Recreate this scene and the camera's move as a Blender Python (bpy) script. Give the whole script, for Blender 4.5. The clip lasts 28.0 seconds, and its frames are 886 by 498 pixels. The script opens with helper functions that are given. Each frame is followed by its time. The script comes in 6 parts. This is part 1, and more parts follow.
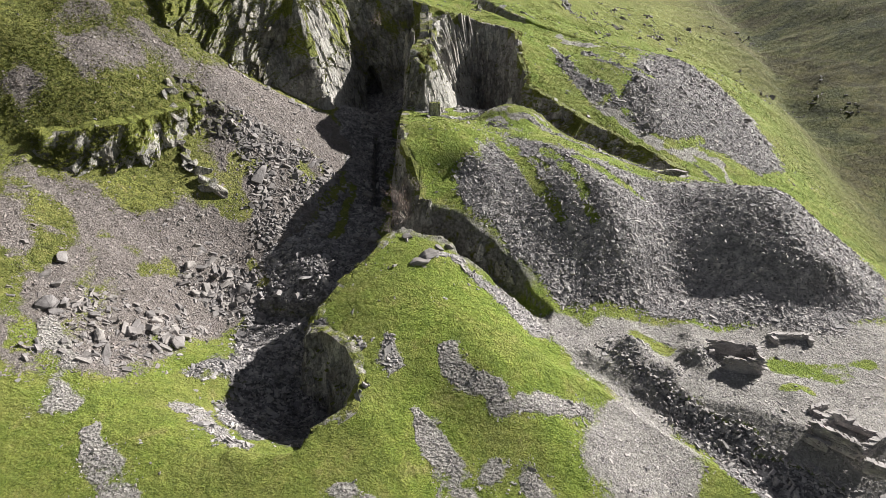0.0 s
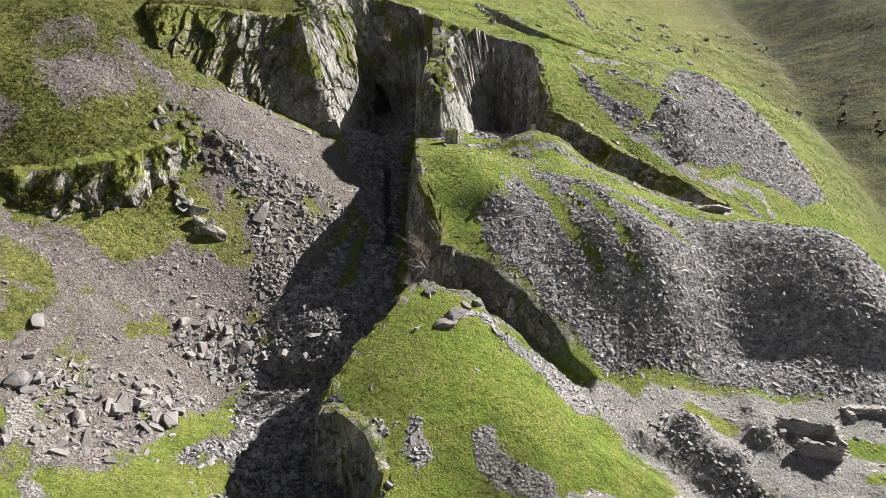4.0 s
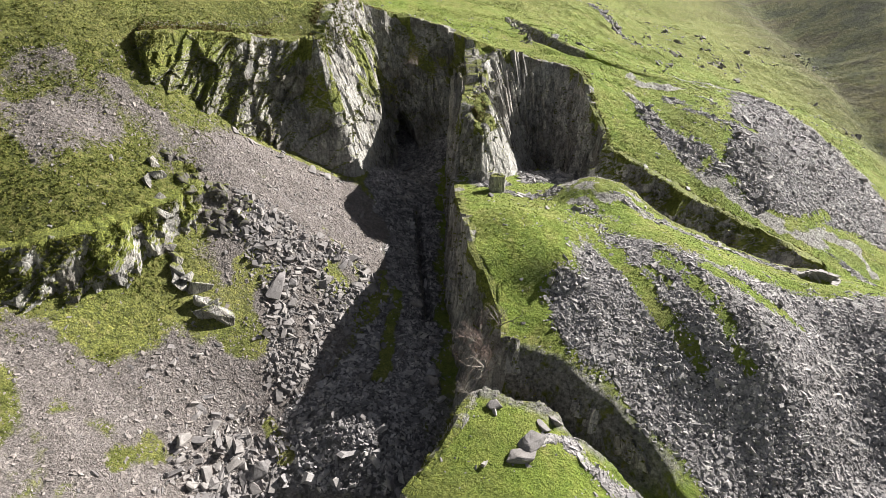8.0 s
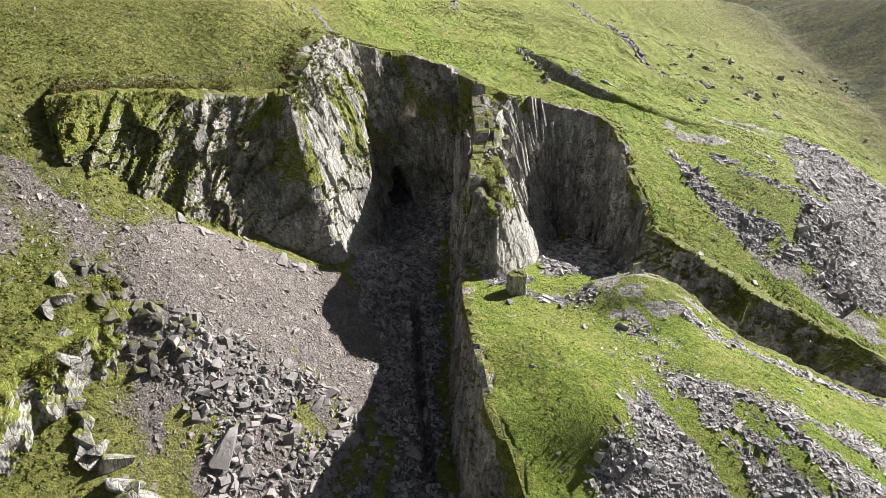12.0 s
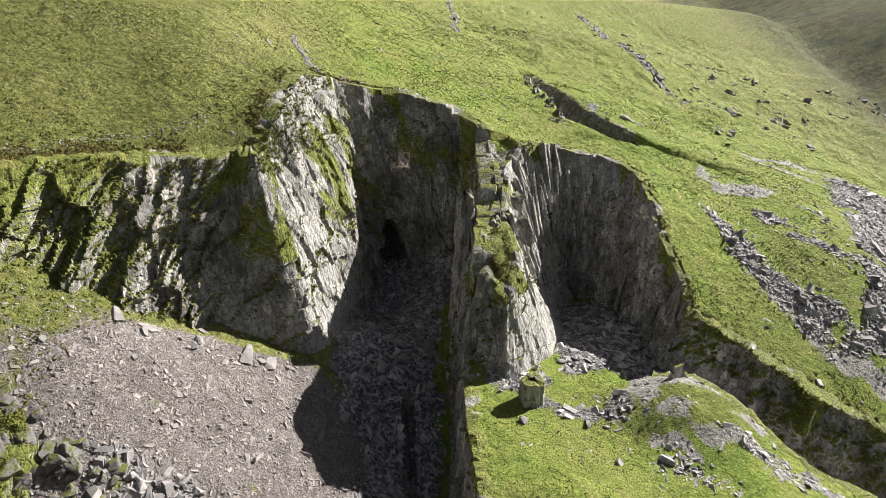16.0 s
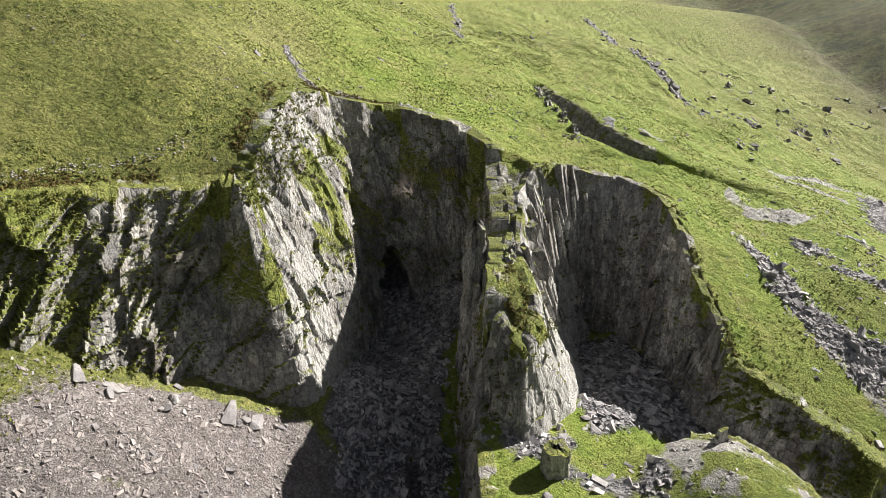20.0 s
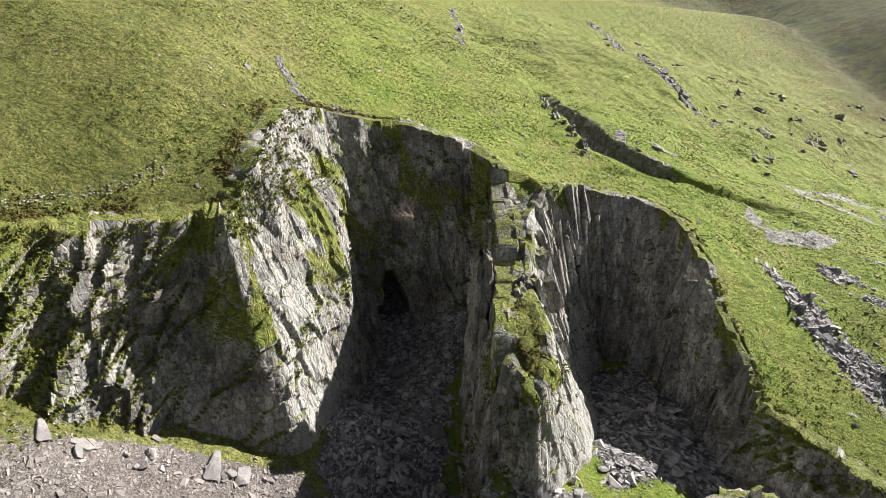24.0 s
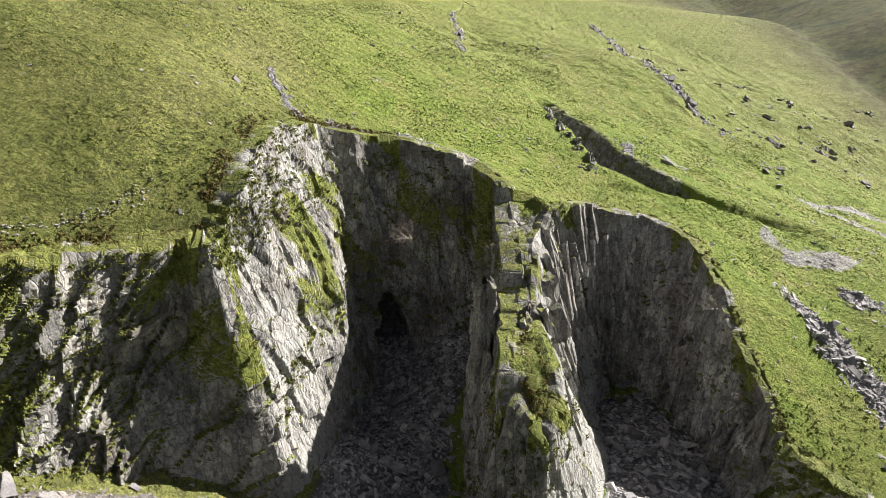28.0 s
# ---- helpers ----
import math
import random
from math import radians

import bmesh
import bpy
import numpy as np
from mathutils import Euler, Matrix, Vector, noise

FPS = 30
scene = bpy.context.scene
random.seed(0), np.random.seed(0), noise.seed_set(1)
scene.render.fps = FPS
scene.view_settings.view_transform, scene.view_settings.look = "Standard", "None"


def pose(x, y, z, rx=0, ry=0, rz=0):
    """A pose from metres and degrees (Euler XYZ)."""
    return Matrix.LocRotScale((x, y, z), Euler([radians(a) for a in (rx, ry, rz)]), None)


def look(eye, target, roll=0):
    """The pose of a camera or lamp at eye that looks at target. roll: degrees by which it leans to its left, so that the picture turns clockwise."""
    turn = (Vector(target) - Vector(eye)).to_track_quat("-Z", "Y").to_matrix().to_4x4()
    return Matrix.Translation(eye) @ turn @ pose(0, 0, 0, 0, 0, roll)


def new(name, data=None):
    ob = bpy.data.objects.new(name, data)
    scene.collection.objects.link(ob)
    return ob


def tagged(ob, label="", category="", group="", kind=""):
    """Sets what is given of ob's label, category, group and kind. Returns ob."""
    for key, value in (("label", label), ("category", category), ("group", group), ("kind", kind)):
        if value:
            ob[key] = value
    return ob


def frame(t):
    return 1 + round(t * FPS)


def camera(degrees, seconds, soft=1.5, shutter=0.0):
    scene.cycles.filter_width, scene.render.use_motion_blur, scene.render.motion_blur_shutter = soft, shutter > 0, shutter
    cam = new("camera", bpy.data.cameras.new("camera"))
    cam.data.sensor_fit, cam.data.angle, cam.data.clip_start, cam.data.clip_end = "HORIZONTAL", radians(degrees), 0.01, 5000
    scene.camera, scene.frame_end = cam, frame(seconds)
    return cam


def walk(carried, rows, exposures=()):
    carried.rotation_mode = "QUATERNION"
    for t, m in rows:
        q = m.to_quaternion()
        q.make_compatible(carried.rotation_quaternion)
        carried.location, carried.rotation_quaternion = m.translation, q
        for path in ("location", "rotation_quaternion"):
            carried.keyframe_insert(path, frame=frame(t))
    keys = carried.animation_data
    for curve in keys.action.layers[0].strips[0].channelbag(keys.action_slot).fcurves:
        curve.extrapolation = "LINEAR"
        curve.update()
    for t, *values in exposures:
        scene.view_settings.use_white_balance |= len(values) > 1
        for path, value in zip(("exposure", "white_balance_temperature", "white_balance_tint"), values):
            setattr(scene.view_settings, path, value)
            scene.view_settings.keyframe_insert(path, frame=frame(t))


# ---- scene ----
cam = camera(75.5, 28.0, 0.75)
METRES, EYE, TILT, LEAN, TURN = 80.0, 36.3, -28.0, 0.0, 0.0
ROWS = [
    (0.0, 0.0, 0.0, 0.0, 0.09, 4.24, 1.25),
    (0.5, -0.0004, 0.0056, 0.0047, 0.06, 4.24, 1.26),
    (1.0, -0.0009, 0.0141, 0.0122, 0.03, 4.24, 1.27),
    (1.5, -0.0015, 0.0255, 0.0223, -0.0, 4.26, 1.29),
    (2.0, -0.0026, 0.0392, 0.0348, -0.05, 4.26, 1.31),
    (2.5, -0.0057, 0.0533, 0.0476, -0.07, 4.27, 1.33),
    (4.5, -0.0563, 0.1101, 0.1008, -0.29, 4.19, 1.33),
    (5.0, -0.0715, 0.1277, 0.1151, -0.28, 4.18, 1.35),
    (5.5, -0.085, 0.1472, 0.1297, -0.32, 4.17, 1.36),
    (6.0, -0.0953, 0.1673, 0.1461, -0.34, 4.11, 1.38),
    (6.5, -0.1021, 0.1882, 0.1618, -0.32, 4.14, 1.4),
    (7.0, -0.1075, 0.2097, 0.179, -0.35, 4.11, 1.43),
    (7.5, -0.1112, 0.2319, 0.197, -0.4, 4.07, 1.46),
    (8.0, -0.1132, 0.2547, 0.2157, -0.4, 4.05, 1.5),
    (8.5, -0.1145, 0.2778, 0.2349, -0.42, 4.07, 1.5),
    (9.0, -0.1156, 0.3012, 0.2551, -0.46, 4.05, 1.52),
    (9.5, -0.1158, 0.3249, 0.2757, -0.5, 4.03, 1.53),
    (10.0, -0.116, 0.3493, 0.2968, -0.52, 4.03, 1.55),
    (10.5, -0.1163, 0.374, 0.3185, -0.56, 4.01, 1.56),
    (11.0, -0.1167, 0.3994, 0.3405, -0.59, 4.01, 1.56),
    (11.5, -0.1166, 0.4251, 0.3629, -0.59, 4.0, 1.58),
    (12.0, -0.116, 0.4505, 0.3858, -0.59, 4.01, 1.59),
    (12.5, -0.1154, 0.4743, 0.4076, -0.61, 4.0, 1.6),
    (13.0, -0.1145, 0.4961, 0.4272, -0.59, 4.01, 1.61),
    (13.5, -0.1133, 0.5154, 0.445, -0.56, 4.04, 1.62),
    (15.5, -0.1096, 0.5722, 0.4942, -0.53, 4.09, 1.63),
    (16.0, -0.1088, 0.5829, 0.5022, -0.53, 4.11, 1.64),
    (16.5, -0.1081, 0.5928, 0.5095, -0.53, 4.12, 1.65),
    (17.0, -0.108, 0.6024, 0.516, -0.57, 4.12, 1.65),
    (17.5, -0.1088, 0.6117, 0.522, -0.59, 4.13, 1.64),
    (18.0, -0.1108, 0.6209, 0.5275, -0.61, 4.14, 1.64),
    (18.5, -0.1131, 0.6303, 0.5335, -0.63, 4.13, 1.65),
    (19.0, -0.1151, 0.6405, 0.5401, -0.65, 4.12, 1.65),
    (19.5, -0.1166, 0.6504, 0.5469, -0.66, 4.12, 1.66),
    (20.0, -0.1177, 0.6589, 0.5528, -0.67, 4.11, 1.66),
    (20.5, -0.1185, 0.6662, 0.5581, -0.68, 4.12, 1.66),
    (21.0, -0.1193, 0.6729, 0.5634, -0.7, 4.11, 1.67),
    (21.5, -0.1198, 0.6794, 0.5686, -0.7, 4.09, 1.67),
    (23.5, -0.1212, 0.702, 0.5872, -0.77, 4.06, 1.66),
    (24.0, -0.1212, 0.7078, 0.5918, -0.78, 4.06, 1.67),
    (24.5, -0.1213, 0.7135, 0.5963, -0.79, 4.04, 1.67),
    (25.0, -0.1215, 0.719, 0.6011, -0.81, 4.02, 1.67),
    (25.5, -0.1216, 0.7244, 0.6056, -0.82, 4.02, 1.67),
    (26.0, -0.1218, 0.7292, 0.6099, -0.82, 4.01, 1.67),
    (26.5, -0.1218, 0.7336, 0.6137, -0.83, 4.02, 1.68),
    (27.0, -0.1217, 0.7376, 0.6174, -0.84, 4.01, 1.69),
    (27.5, -0.1214, 0.7411, 0.6208, -0.85, 4.01, 1.69),
    (28.0, -0.1212, 0.7441, 0.6233, -0.85, 4.01, 1.69),
]
walk(cam, [(t, pose(0, 0, EYE, TILT, LEAN, TURN) @ pose(METRES * x, METRES * y, METRES * z, 90 + pitch, roll, yaw)) for t, x, y, z, yaw, pitch, roll in ROWS],
     [(0.0, 0.86), (5.0, 0.98), (9.5, 1.18), (13, 1.12), (16, 1.1), (28.0, 1.1)])

# ---- light: low sun from behind the hill on the right, and a clear sky ----
SUN_ELEV, SUN_AZ = 31.0, 32.0      # degrees; azimuth counted from +x towards +y
world = bpy.data.worlds.new("sky")
scene.world = world
world.use_nodes = True
wn = world.node_tree
sky = wn.nodes.new("ShaderNodeTexSky")
sky.sky_type, sky.sun_disc = "NISHITA", False
sky.sun_elevation, sky.sun_rotation = radians(SUN_ELEV), radians(90 - SUN_AZ)
haze = wn.nodes.new("ShaderNodeHueSaturation")
haze.inputs["Saturation"].default_value = 0.38
wn.links.new(sky.outputs[0], haze.inputs["Color"])
wn.links.new(haze.outputs[0], wn.nodes["Background"].inputs[0])
wn.nodes["Background"].inputs[1].default_value = 0.022
sun_data = bpy.data.lights.new("sun", "SUN")
sun_data.energy, sun_data.angle, sun_data.color = 5.0, radians(0.6), (1.0, 0.955, 0.885)
sun = new("sun", sun_data)
toward = Vector((math.cos(radians(SUN_AZ)) * math.cos(radians(SUN_ELEV)), math.sin(radians(SUN_AZ)) * math.cos(radians(SUN_ELEV)), math.sin(radians(SUN_ELEV))))
sun.matrix_world = look(toward * 300, (0, 0, 0))

# ---- materials ----
def shader(name, rough=0.9):
    m = bpy.data.materials.new(name)
    m.use_nodes = True
    t = m.node_tree
    b = t.nodes["Principled BSDF"]
    b.inputs["Roughness"].default_value = rough
    b.inputs["Specular IOR Level"].default_value = 0.25
    return m, t, b


def node(t, kind, **values):
    n = t.nodes.new(kind)
    for key, v in values.items():
        n.inputs[key].default_value = v
    return n


def noise_tex(t, scale, detail=4.0, rough=0.6, vec=None, distort=0.0):
    n = node(t, "ShaderNodeTexNoise", Scale=scale, Detail=detail, Roughness=rough, Distortion=distort)
    t.links.new(vec or position(t), n.inputs["Vector"])
    return n.outputs["Fac"]


def position(t):
    for n in t.nodes:
        if n.bl_idname == "ShaderNodeNewGeometry":
            return n.outputs["Position"]
    return t.nodes.new("ShaderNodeNewGeometry").outputs["Position"]


def normal_z(t):
    position(t)
    g = [n for n in t.nodes if n.bl_idname == "ShaderNodeNewGeometry"][0]
    s = t.nodes.new("ShaderNodeSeparateXYZ")
    t.links.new(g.outputs["Normal"], s.inputs[0])
    return s.outputs["Z"]


def maths(t, op, a, b=None, c=None, clamp=False):
    n = t.nodes.new("ShaderNodeMath")
    n.operation, n.use_clamp = op, clamp
    for k, v in enumerate((a, b, c)):
        if v is None:
            continue
        if isinstance(v, (int, float)):
            n.inputs[k].default_value = v
        else:
            t.links.new(v, n.inputs[k])
    return n.outputs[0]


def ramp(t, fac, stops):
    n = t.nodes.new("ShaderNodeValToRGB")
    e = n.color_ramp.elements
    while len(e) < len(stops):
        e.new(0.5)
    for el, (p, c) in zip(e, stops):
        el.position, el.color = p, (*c, 1) if len(c) == 3 else c
    t.links.new(fac, n.inputs[0])
    return n.outputs[0]


def mix(t, fac, a, b, mode="MIX"):
    n = t.nodes.new("ShaderNodeMix")
    n.data_type, n.blend_type = "RGBA", mode
    for sock, v in ((n.inputs[0], fac), (n.inputs[6], a), (n.inputs[7], b)):
        if isinstance(v, (int, float)):
            sock.default_value = v
        elif isinstance(v, tuple):
            sock.default_value = (*v, 1)
        else:
            t.links.new(v, sock)
    return n.outputs[2]


def attribute(t, name):
    n = t.nodes.new("ShaderNodeAttribute")
    n.attribute_name = name
    return n.outputs["Fac"]


def bump(t, b, height, strength, distance):
    n = node(t, "ShaderNodeBump", Strength=strength, Distance=distance)
    t.links.new(height, n.inputs["Height"])
    t.links.new(n.outputs[0], b.inputs["Normal"])


def grass_colour(t):
    """Rough hill grass: tufts, dead blades and mossy hollows."""
    big = noise_tex(t, 0.09, 4, 0.6)
    mid = noise_tex(t, 0.9, 5, 0.65)
    fine = noise_tex(t, 5.0, 6, 0.8)
    c = ramp(t, mid, [(0.32, (0.105, 0.122, 0.032)), (0.46, (0.175, 0.212, 0.046)), (0.58, (0.228, 0.258, 0.060)), (0.70, (0.275, 0.262, 0.105))])
    c = mix(t, maths(t, "MULTIPLY", ramp(t, big, [(0.42, (0, 0, 0)), (0.66, (1, 1, 1))]), 0.45), c, (0.225, 0.205, 0.090))
    clump = noise_tex(t, 1.9, 6, 0.72, None, 0.6)
    c = mix(t, 0.7, c, ramp(t, clump, [(0.38, (0.40, 0.45, 0.38)), (0.48, (0.98, 0.98, 0.98)), (0.60, (1.34, 1.28, 1.15))]), "MULTIPLY")
    return mix(t, 0.7, c, ramp(t, fine, [(0.40, (0.22, 0.24, 0.19)), (0.50, (1.05, 1.05, 1.05)), (0.60, (1.85, 1.74, 1.5))]), "MULTIPLY")


def turf_colour(t):
    """Close-cropped bright turf."""
    c = ramp(t, noise_tex(t, 0.35, 6, 0.7), [(0.34, (0.140, 0.205, 0.034)), (0.46, (0.196, 0.276, 0.046)), (0.58, (0.248, 0.300, 0.066)), (0.68, (0.305, 0.300, 0.110))])
    c = mix(t, maths(t, "MULTIPLY", ramp(t, noise_tex(t, 0.07, 6, 0.7), [(0.46, (0, 0, 0)), (0.62, (1, 1, 1))]), 0.5), c, (0.250, 0.240, 0.085))
    c = mix(t, 0.65, c, ramp(t, noise_tex(t, 1.6, 6, 0.75), [(0.38, (0.55, 0.60, 0.52)), (0.48, (1.0, 1.0, 1.0)), (0.62, (1.22, 1.16, 1.1))]), "MULTIPLY")
    return mix(t, 0.6, c, ramp(t, noise_tex(t, 7.0, 6, 0.8), [(0.40, (0.40, 0.43, 0.36)), (0.50, (1.05, 1.05, 1.05)), (0.60, (1.5, 1.42, 1.3))]), "MULTIPLY")


def stone_colour(t, warm=0.0):
    mid = noise_tex(t, 0.7, 5, 0.65)
    fine = noise_tex(t, 9.0, 4, 0.7)
    c = ramp(t, mid, [(0.3, (0.115, 0.112, 0.115)), (0.55, (0.225, 0.217, 0.222)), (0.75, (0.325, 0.316, 0.318))])
    if warm:
        c = mix(t, warm, c, (0.232, 0.198, 0.180))
    return mix(t, 0.5, c, ramp(t, fine, [(0.3, (0.4, 0.4, 0.4)), (0.6, (1, 1, 1)), (0.8, (1.3, 1.3, 1.3))]), "MULTIPLY")


def make_ground():
    m, t, b = shader("ground_cover", 0.95)
    grass = mix(t, 0.13, grass_colour(t), (0.240, 0.200, 0.150))
    grass = mix(t, maths(t, "MULTIPLY", attribute(t, "lush"), 0.9), grass, turf_colour(t))
    slate = stone_colour(t)
    vor = node(t, "ShaderNodeTexVoronoi", Scale=2.6)
    warp = t.nodes.new("ShaderNodeVectorMath")
    warp.operation = "MULTIPLY"
    warp.inputs[1].default_value = (1.0, 1.35, 1.35)
    t.links.new(position(t), warp.inputs[0])
    t.links.new(warp.outputs[0], vor.inputs["Vector"])
    slate = mix(t, 0.75, slate, ramp(t, vor.outputs["Color"], [(0.2, (0.7, 0.7, 0.72)), (0.6, (1.3, 1.3, 1.32)), (0.9, (1.95, 1.93, 1.92))]), "MULTIPLY")
    brown = stone_colour(t, 0.55)
    vor2 = node(t, "ShaderNodeTexVoronoi", Scale=6.5)
    t.links.new(position(t), vor2.inputs["Vector"])
    brown = mix(t, 0.6, brown, ramp(t, vor2.outputs["Color"], [(0.2, (0.66, 0.65, 0.65)), (0.6, (1.22, 1.2, 1.19)), (0.9, (1.6, 1.58, 1.56))]), "MULTIPLY")
    edge = maths(t, "MULTIPLY_ADD", noise_tex(t, 1.7, 6, 0.7), 0.9, -0.45)

    def cover(name, width=0.12):
        v = maths(t, "ADD", attribute(t, name), edge)
        return maths(t, "MULTIPLY_ADD", v, 0.5 / width, 0.5 - 0.25 / width, clamp=True)

    heath = ramp(t, noise_tex(t, 1.3, 6, 0.7), [(0.38, (0.055, 0.064, 0.018)), (0.50, (0.140, 0.158, 0.038)), (0.62, (0.225, 0.220, 0.075))])
    c = mix(t, cover("heath", 0.4), grass, heath)
    c = mix(t, cover("brown"), c, brown)
    pale = mix(t, 0.6, ramp(t, noise_tex(t, 0.5, 5, 0.65), [(0.3, (0.300, 0.287, 0.270)), (0.7, (0.455, 0.438, 0.412))]), ramp(t, vor2.outputs["Color"], [(0.2, (0.6, 0.6, 0.6)), (0.6, (1, 1, 1)), (0.9, (1.3, 1.3, 1.3))]), "MULTIPLY")
    c = mix(t, cover("slate"), c, slate)
    c = mix(t, cover("pale"), c, pale)
    # olive and brown moor, toned down to carry the far slope's shade
    moor = ramp(t, noise_tex(t, 0.045, 7, 0.7), [(0.38, (0.042, 0.048, 0.017)), (0.46, (0.092, 0.094, 0.032)), (0.52, (0.116, 0.108, 0.042)), (0.57, (0.072, 0.060, 0.027)), (0.66, (0.140, 0.122, 0.056))])
    moor = mix(t, 1.0, moor, (0.9, 0.98, 0.8), "MULTIPLY")
    moor = mix(t, 0.8, moor, ramp(t, noise_tex(t, 0.35, 8, 0.78), [(0.36, (0.35, 0.38, 0.33)), (0.52, (1.0, 1.0, 1.0)), (0.66, (1.45, 1.4, 1.2))]), "MULTIPLY")
    c = mix(t, cover("moor", 0.35), c, moor)
    rock = maths(t, "MULTIPLY_ADD", maths(t, "ADD", normal_z(t), maths(t, "MULTIPLY", edge, 0.35)), -5.0, 3.1, clamp=True)
    crust = mix(t, 0.9, mix(t, 0.5, slate, (0.33, 0.32, 0.305)), ramp(t, noise_tex(t, 2.2, 8, 0.82), [(0.40, (0.28, 0.28, 0.27)), (0.5, (0.9, 0.9, 0.88)), (0.6, (1.5, 1.48, 1.42))]), "MULTIPLY")
    crust = mix(t, ramp(t, noise_tex(t, 0.8, 6, 0.7), [(0.52, (0, 0, 0)), (0.62, (1, 1, 1))]), crust, heath)
    c = mix(t, maths(t, "MAXIMUM", rock, cover("bare", 0.3)), c, crust)
    t.links.new(c, b.inputs["Base Color"])
    h = maths(t, "ADD", maths(t, "MULTIPLY", noise_tex(t, 4.5, 6, 0.75), 0.5), maths(t, "MULTIPLY", noise_tex(t, 1.1, 4, 0.6), 0.9))
    h = maths(t, "ADD", h, maths(t, "MULTIPLY", maths(t, "MULTIPLY", vor.outputs["Distance"], cover("slate")), 0.6))
    bump(t, b, h, 1.0, 0.6)
    return m


def make_rock():
    m, t, b = shader("slate_rock", 0.8)
    st = t.nodes.new("ShaderNodeVectorMath")
    st.operation = "MULTIPLY"
    st.inputs[1].default_value = (1.6, 1.6, 0.28)
    t.links.new(position(t), st.inputs[0])
    streak = noise_tex(t, 1.3, 7, 0.7, st.outputs[0], 0.6)
    c = ramp(t, streak, [(0.30, (0.225, 0.220, 0.220)), (0.43, (0.350, 0.342, 0.335)), (0.56, (0.455, 0.445, 0.430)), (0.72, (0.560, 0.548, 0.528))])
    joint = node(t, "ShaderNodeTexVoronoi", Scale=1.0)
    crack = node(t, "ShaderNodeTexVoronoi", Scale=1.0)
    crack.feature = "DISTANCE_TO_EDGE"
    bent = t.nodes.new("ShaderNodeVectorMath")
    bent.operation = "MULTIPLY_ADD"
    bent.inputs[1].default_value = (1.5, 1.5, 0.45)
    t.links.new(position(t), bent.inputs[0])
    wav = node(t, "ShaderNodeTexNoise", Scale=0.8, Detail=4.0, Roughness=0.6)
    t.links.new(position(t), wav.inputs["Vector"])
    t.links.new(wav.outputs["Color"], bent.inputs[2])
    t.links.new(bent.outputs[0], joint.inputs["Vector"])
    t.links.new(bent.outputs[0], crack.inputs["Vector"])
    c = mix(t, 0.8, c, ramp(t, joint.outputs["Color"], [(0.2, (0.62, 0.62, 0.63)), (0.5, (1.0, 1.0, 1.0)), (0.8, (1.25, 1.24, 1.2))]), "MULTIPLY")
    fissure = ramp(t, crack.outputs["Distance"], [(0.0, (0.22, 0.21, 0.20)), (0.05, (1, 1, 1))])
    c = mix(t, 0.6, c, fissure, "MULTIPLY")
    c = mix(t, 0.8, c, ramp(t, noise_tex(t, 3.2, 8, 0.82), [(0.40, (0.50, 0.50, 0.51)), (0.5, (1.05, 1.05, 1.05)), (0.6, (1.45, 1.42, 1.38))]), "MULTIPLY")
    stain = ramp(t, noise_tex(t, 0.22, 5, 0.65, None, 0.5), [(0.40, (0.36, 0.35, 0.34)), (0.52, (0.85, 0.85, 0.84)), (0.64, (1.1, 1.1, 1.08))])
    c = mix(t, 0.8, c, stain, "MULTIPLY")
    lichen = ramp(t, noise_tex(t, 5.0, 5, 0.75), [(0.56, (0, 0, 0)), (0.64, (1, 1, 1))])
    c = mix(t, maths(t, "MULTIPLY", lichen, 0.35), c, (0.60, 0.59, 0.55))
    rust = ramp(t, noise_tex(t, 0.35, 4, 0.6), [(0.5, (0, 0, 0)), (0.7, (1, 1, 1))])
    c = mix(t, maths(t, "MULTIPLY", rust, 0.4), c, (0.21, 0.165, 0.12))
    # paler rock for sunlit faces, their brightness partly put into the colour
    pale_rock = mix(t, 0.75, ramp(t, streak, [(0.35, (0.400, 0.388, 0.368)), (0.65, (0.560, 0.545, 0.518))]), ramp(t, noise_tex(t, 4.0, 8, 0.8), [(0.38, (0.66, 0.66, 0.67)), (0.5, (1.0, 1.0, 1.0)), (0.62, (1.2, 1.19, 1.16))]), "MULTIPLY")
    c = mix(t, maths(t, "MULTIPLY", attribute(t, "sun_pale"), 0.9), c, mix(t, 0.5, pale_rock, fissure, "MULTIPLY"))
    up = maths(t, "ADD", normal_z(t), maths(t, "MULTIPLY_ADD", noise_tex(t, 0.55, 5, 0.7), 1.6, -0.93))
    up = maths(t, "ADD", up, maths(t, "MULTIPLY", attribute(t, "turf"), 0.9))
    green = maths(t, "MULTIPLY_ADD", up, 5.0, -3.0, clamp=True)
    c = mix(t, green, c, mix(t, 0.25, grass_colour(t), (0.085, 0.095, 0.022)))
    t.links.new(c, b.inputs["Base Color"])
    hgt = maths(t, "ADD", streak, maths(t, "MULTIPLY", noise_tex(t, 3.2, 8, 0.8), 0.8))
    hgt = maths(t, "ADD", hgt, maths(t, "MULTIPLY", maths(t, "MINIMUM", crack.outputs["Distance"], 0.08), 5.0))
    bump(t, b, maths(t, "ADD", hgt, maths(t, "MULTIPLY", joint.outputs["Color"], 0.6)), 0.8, 0.22)
    return m


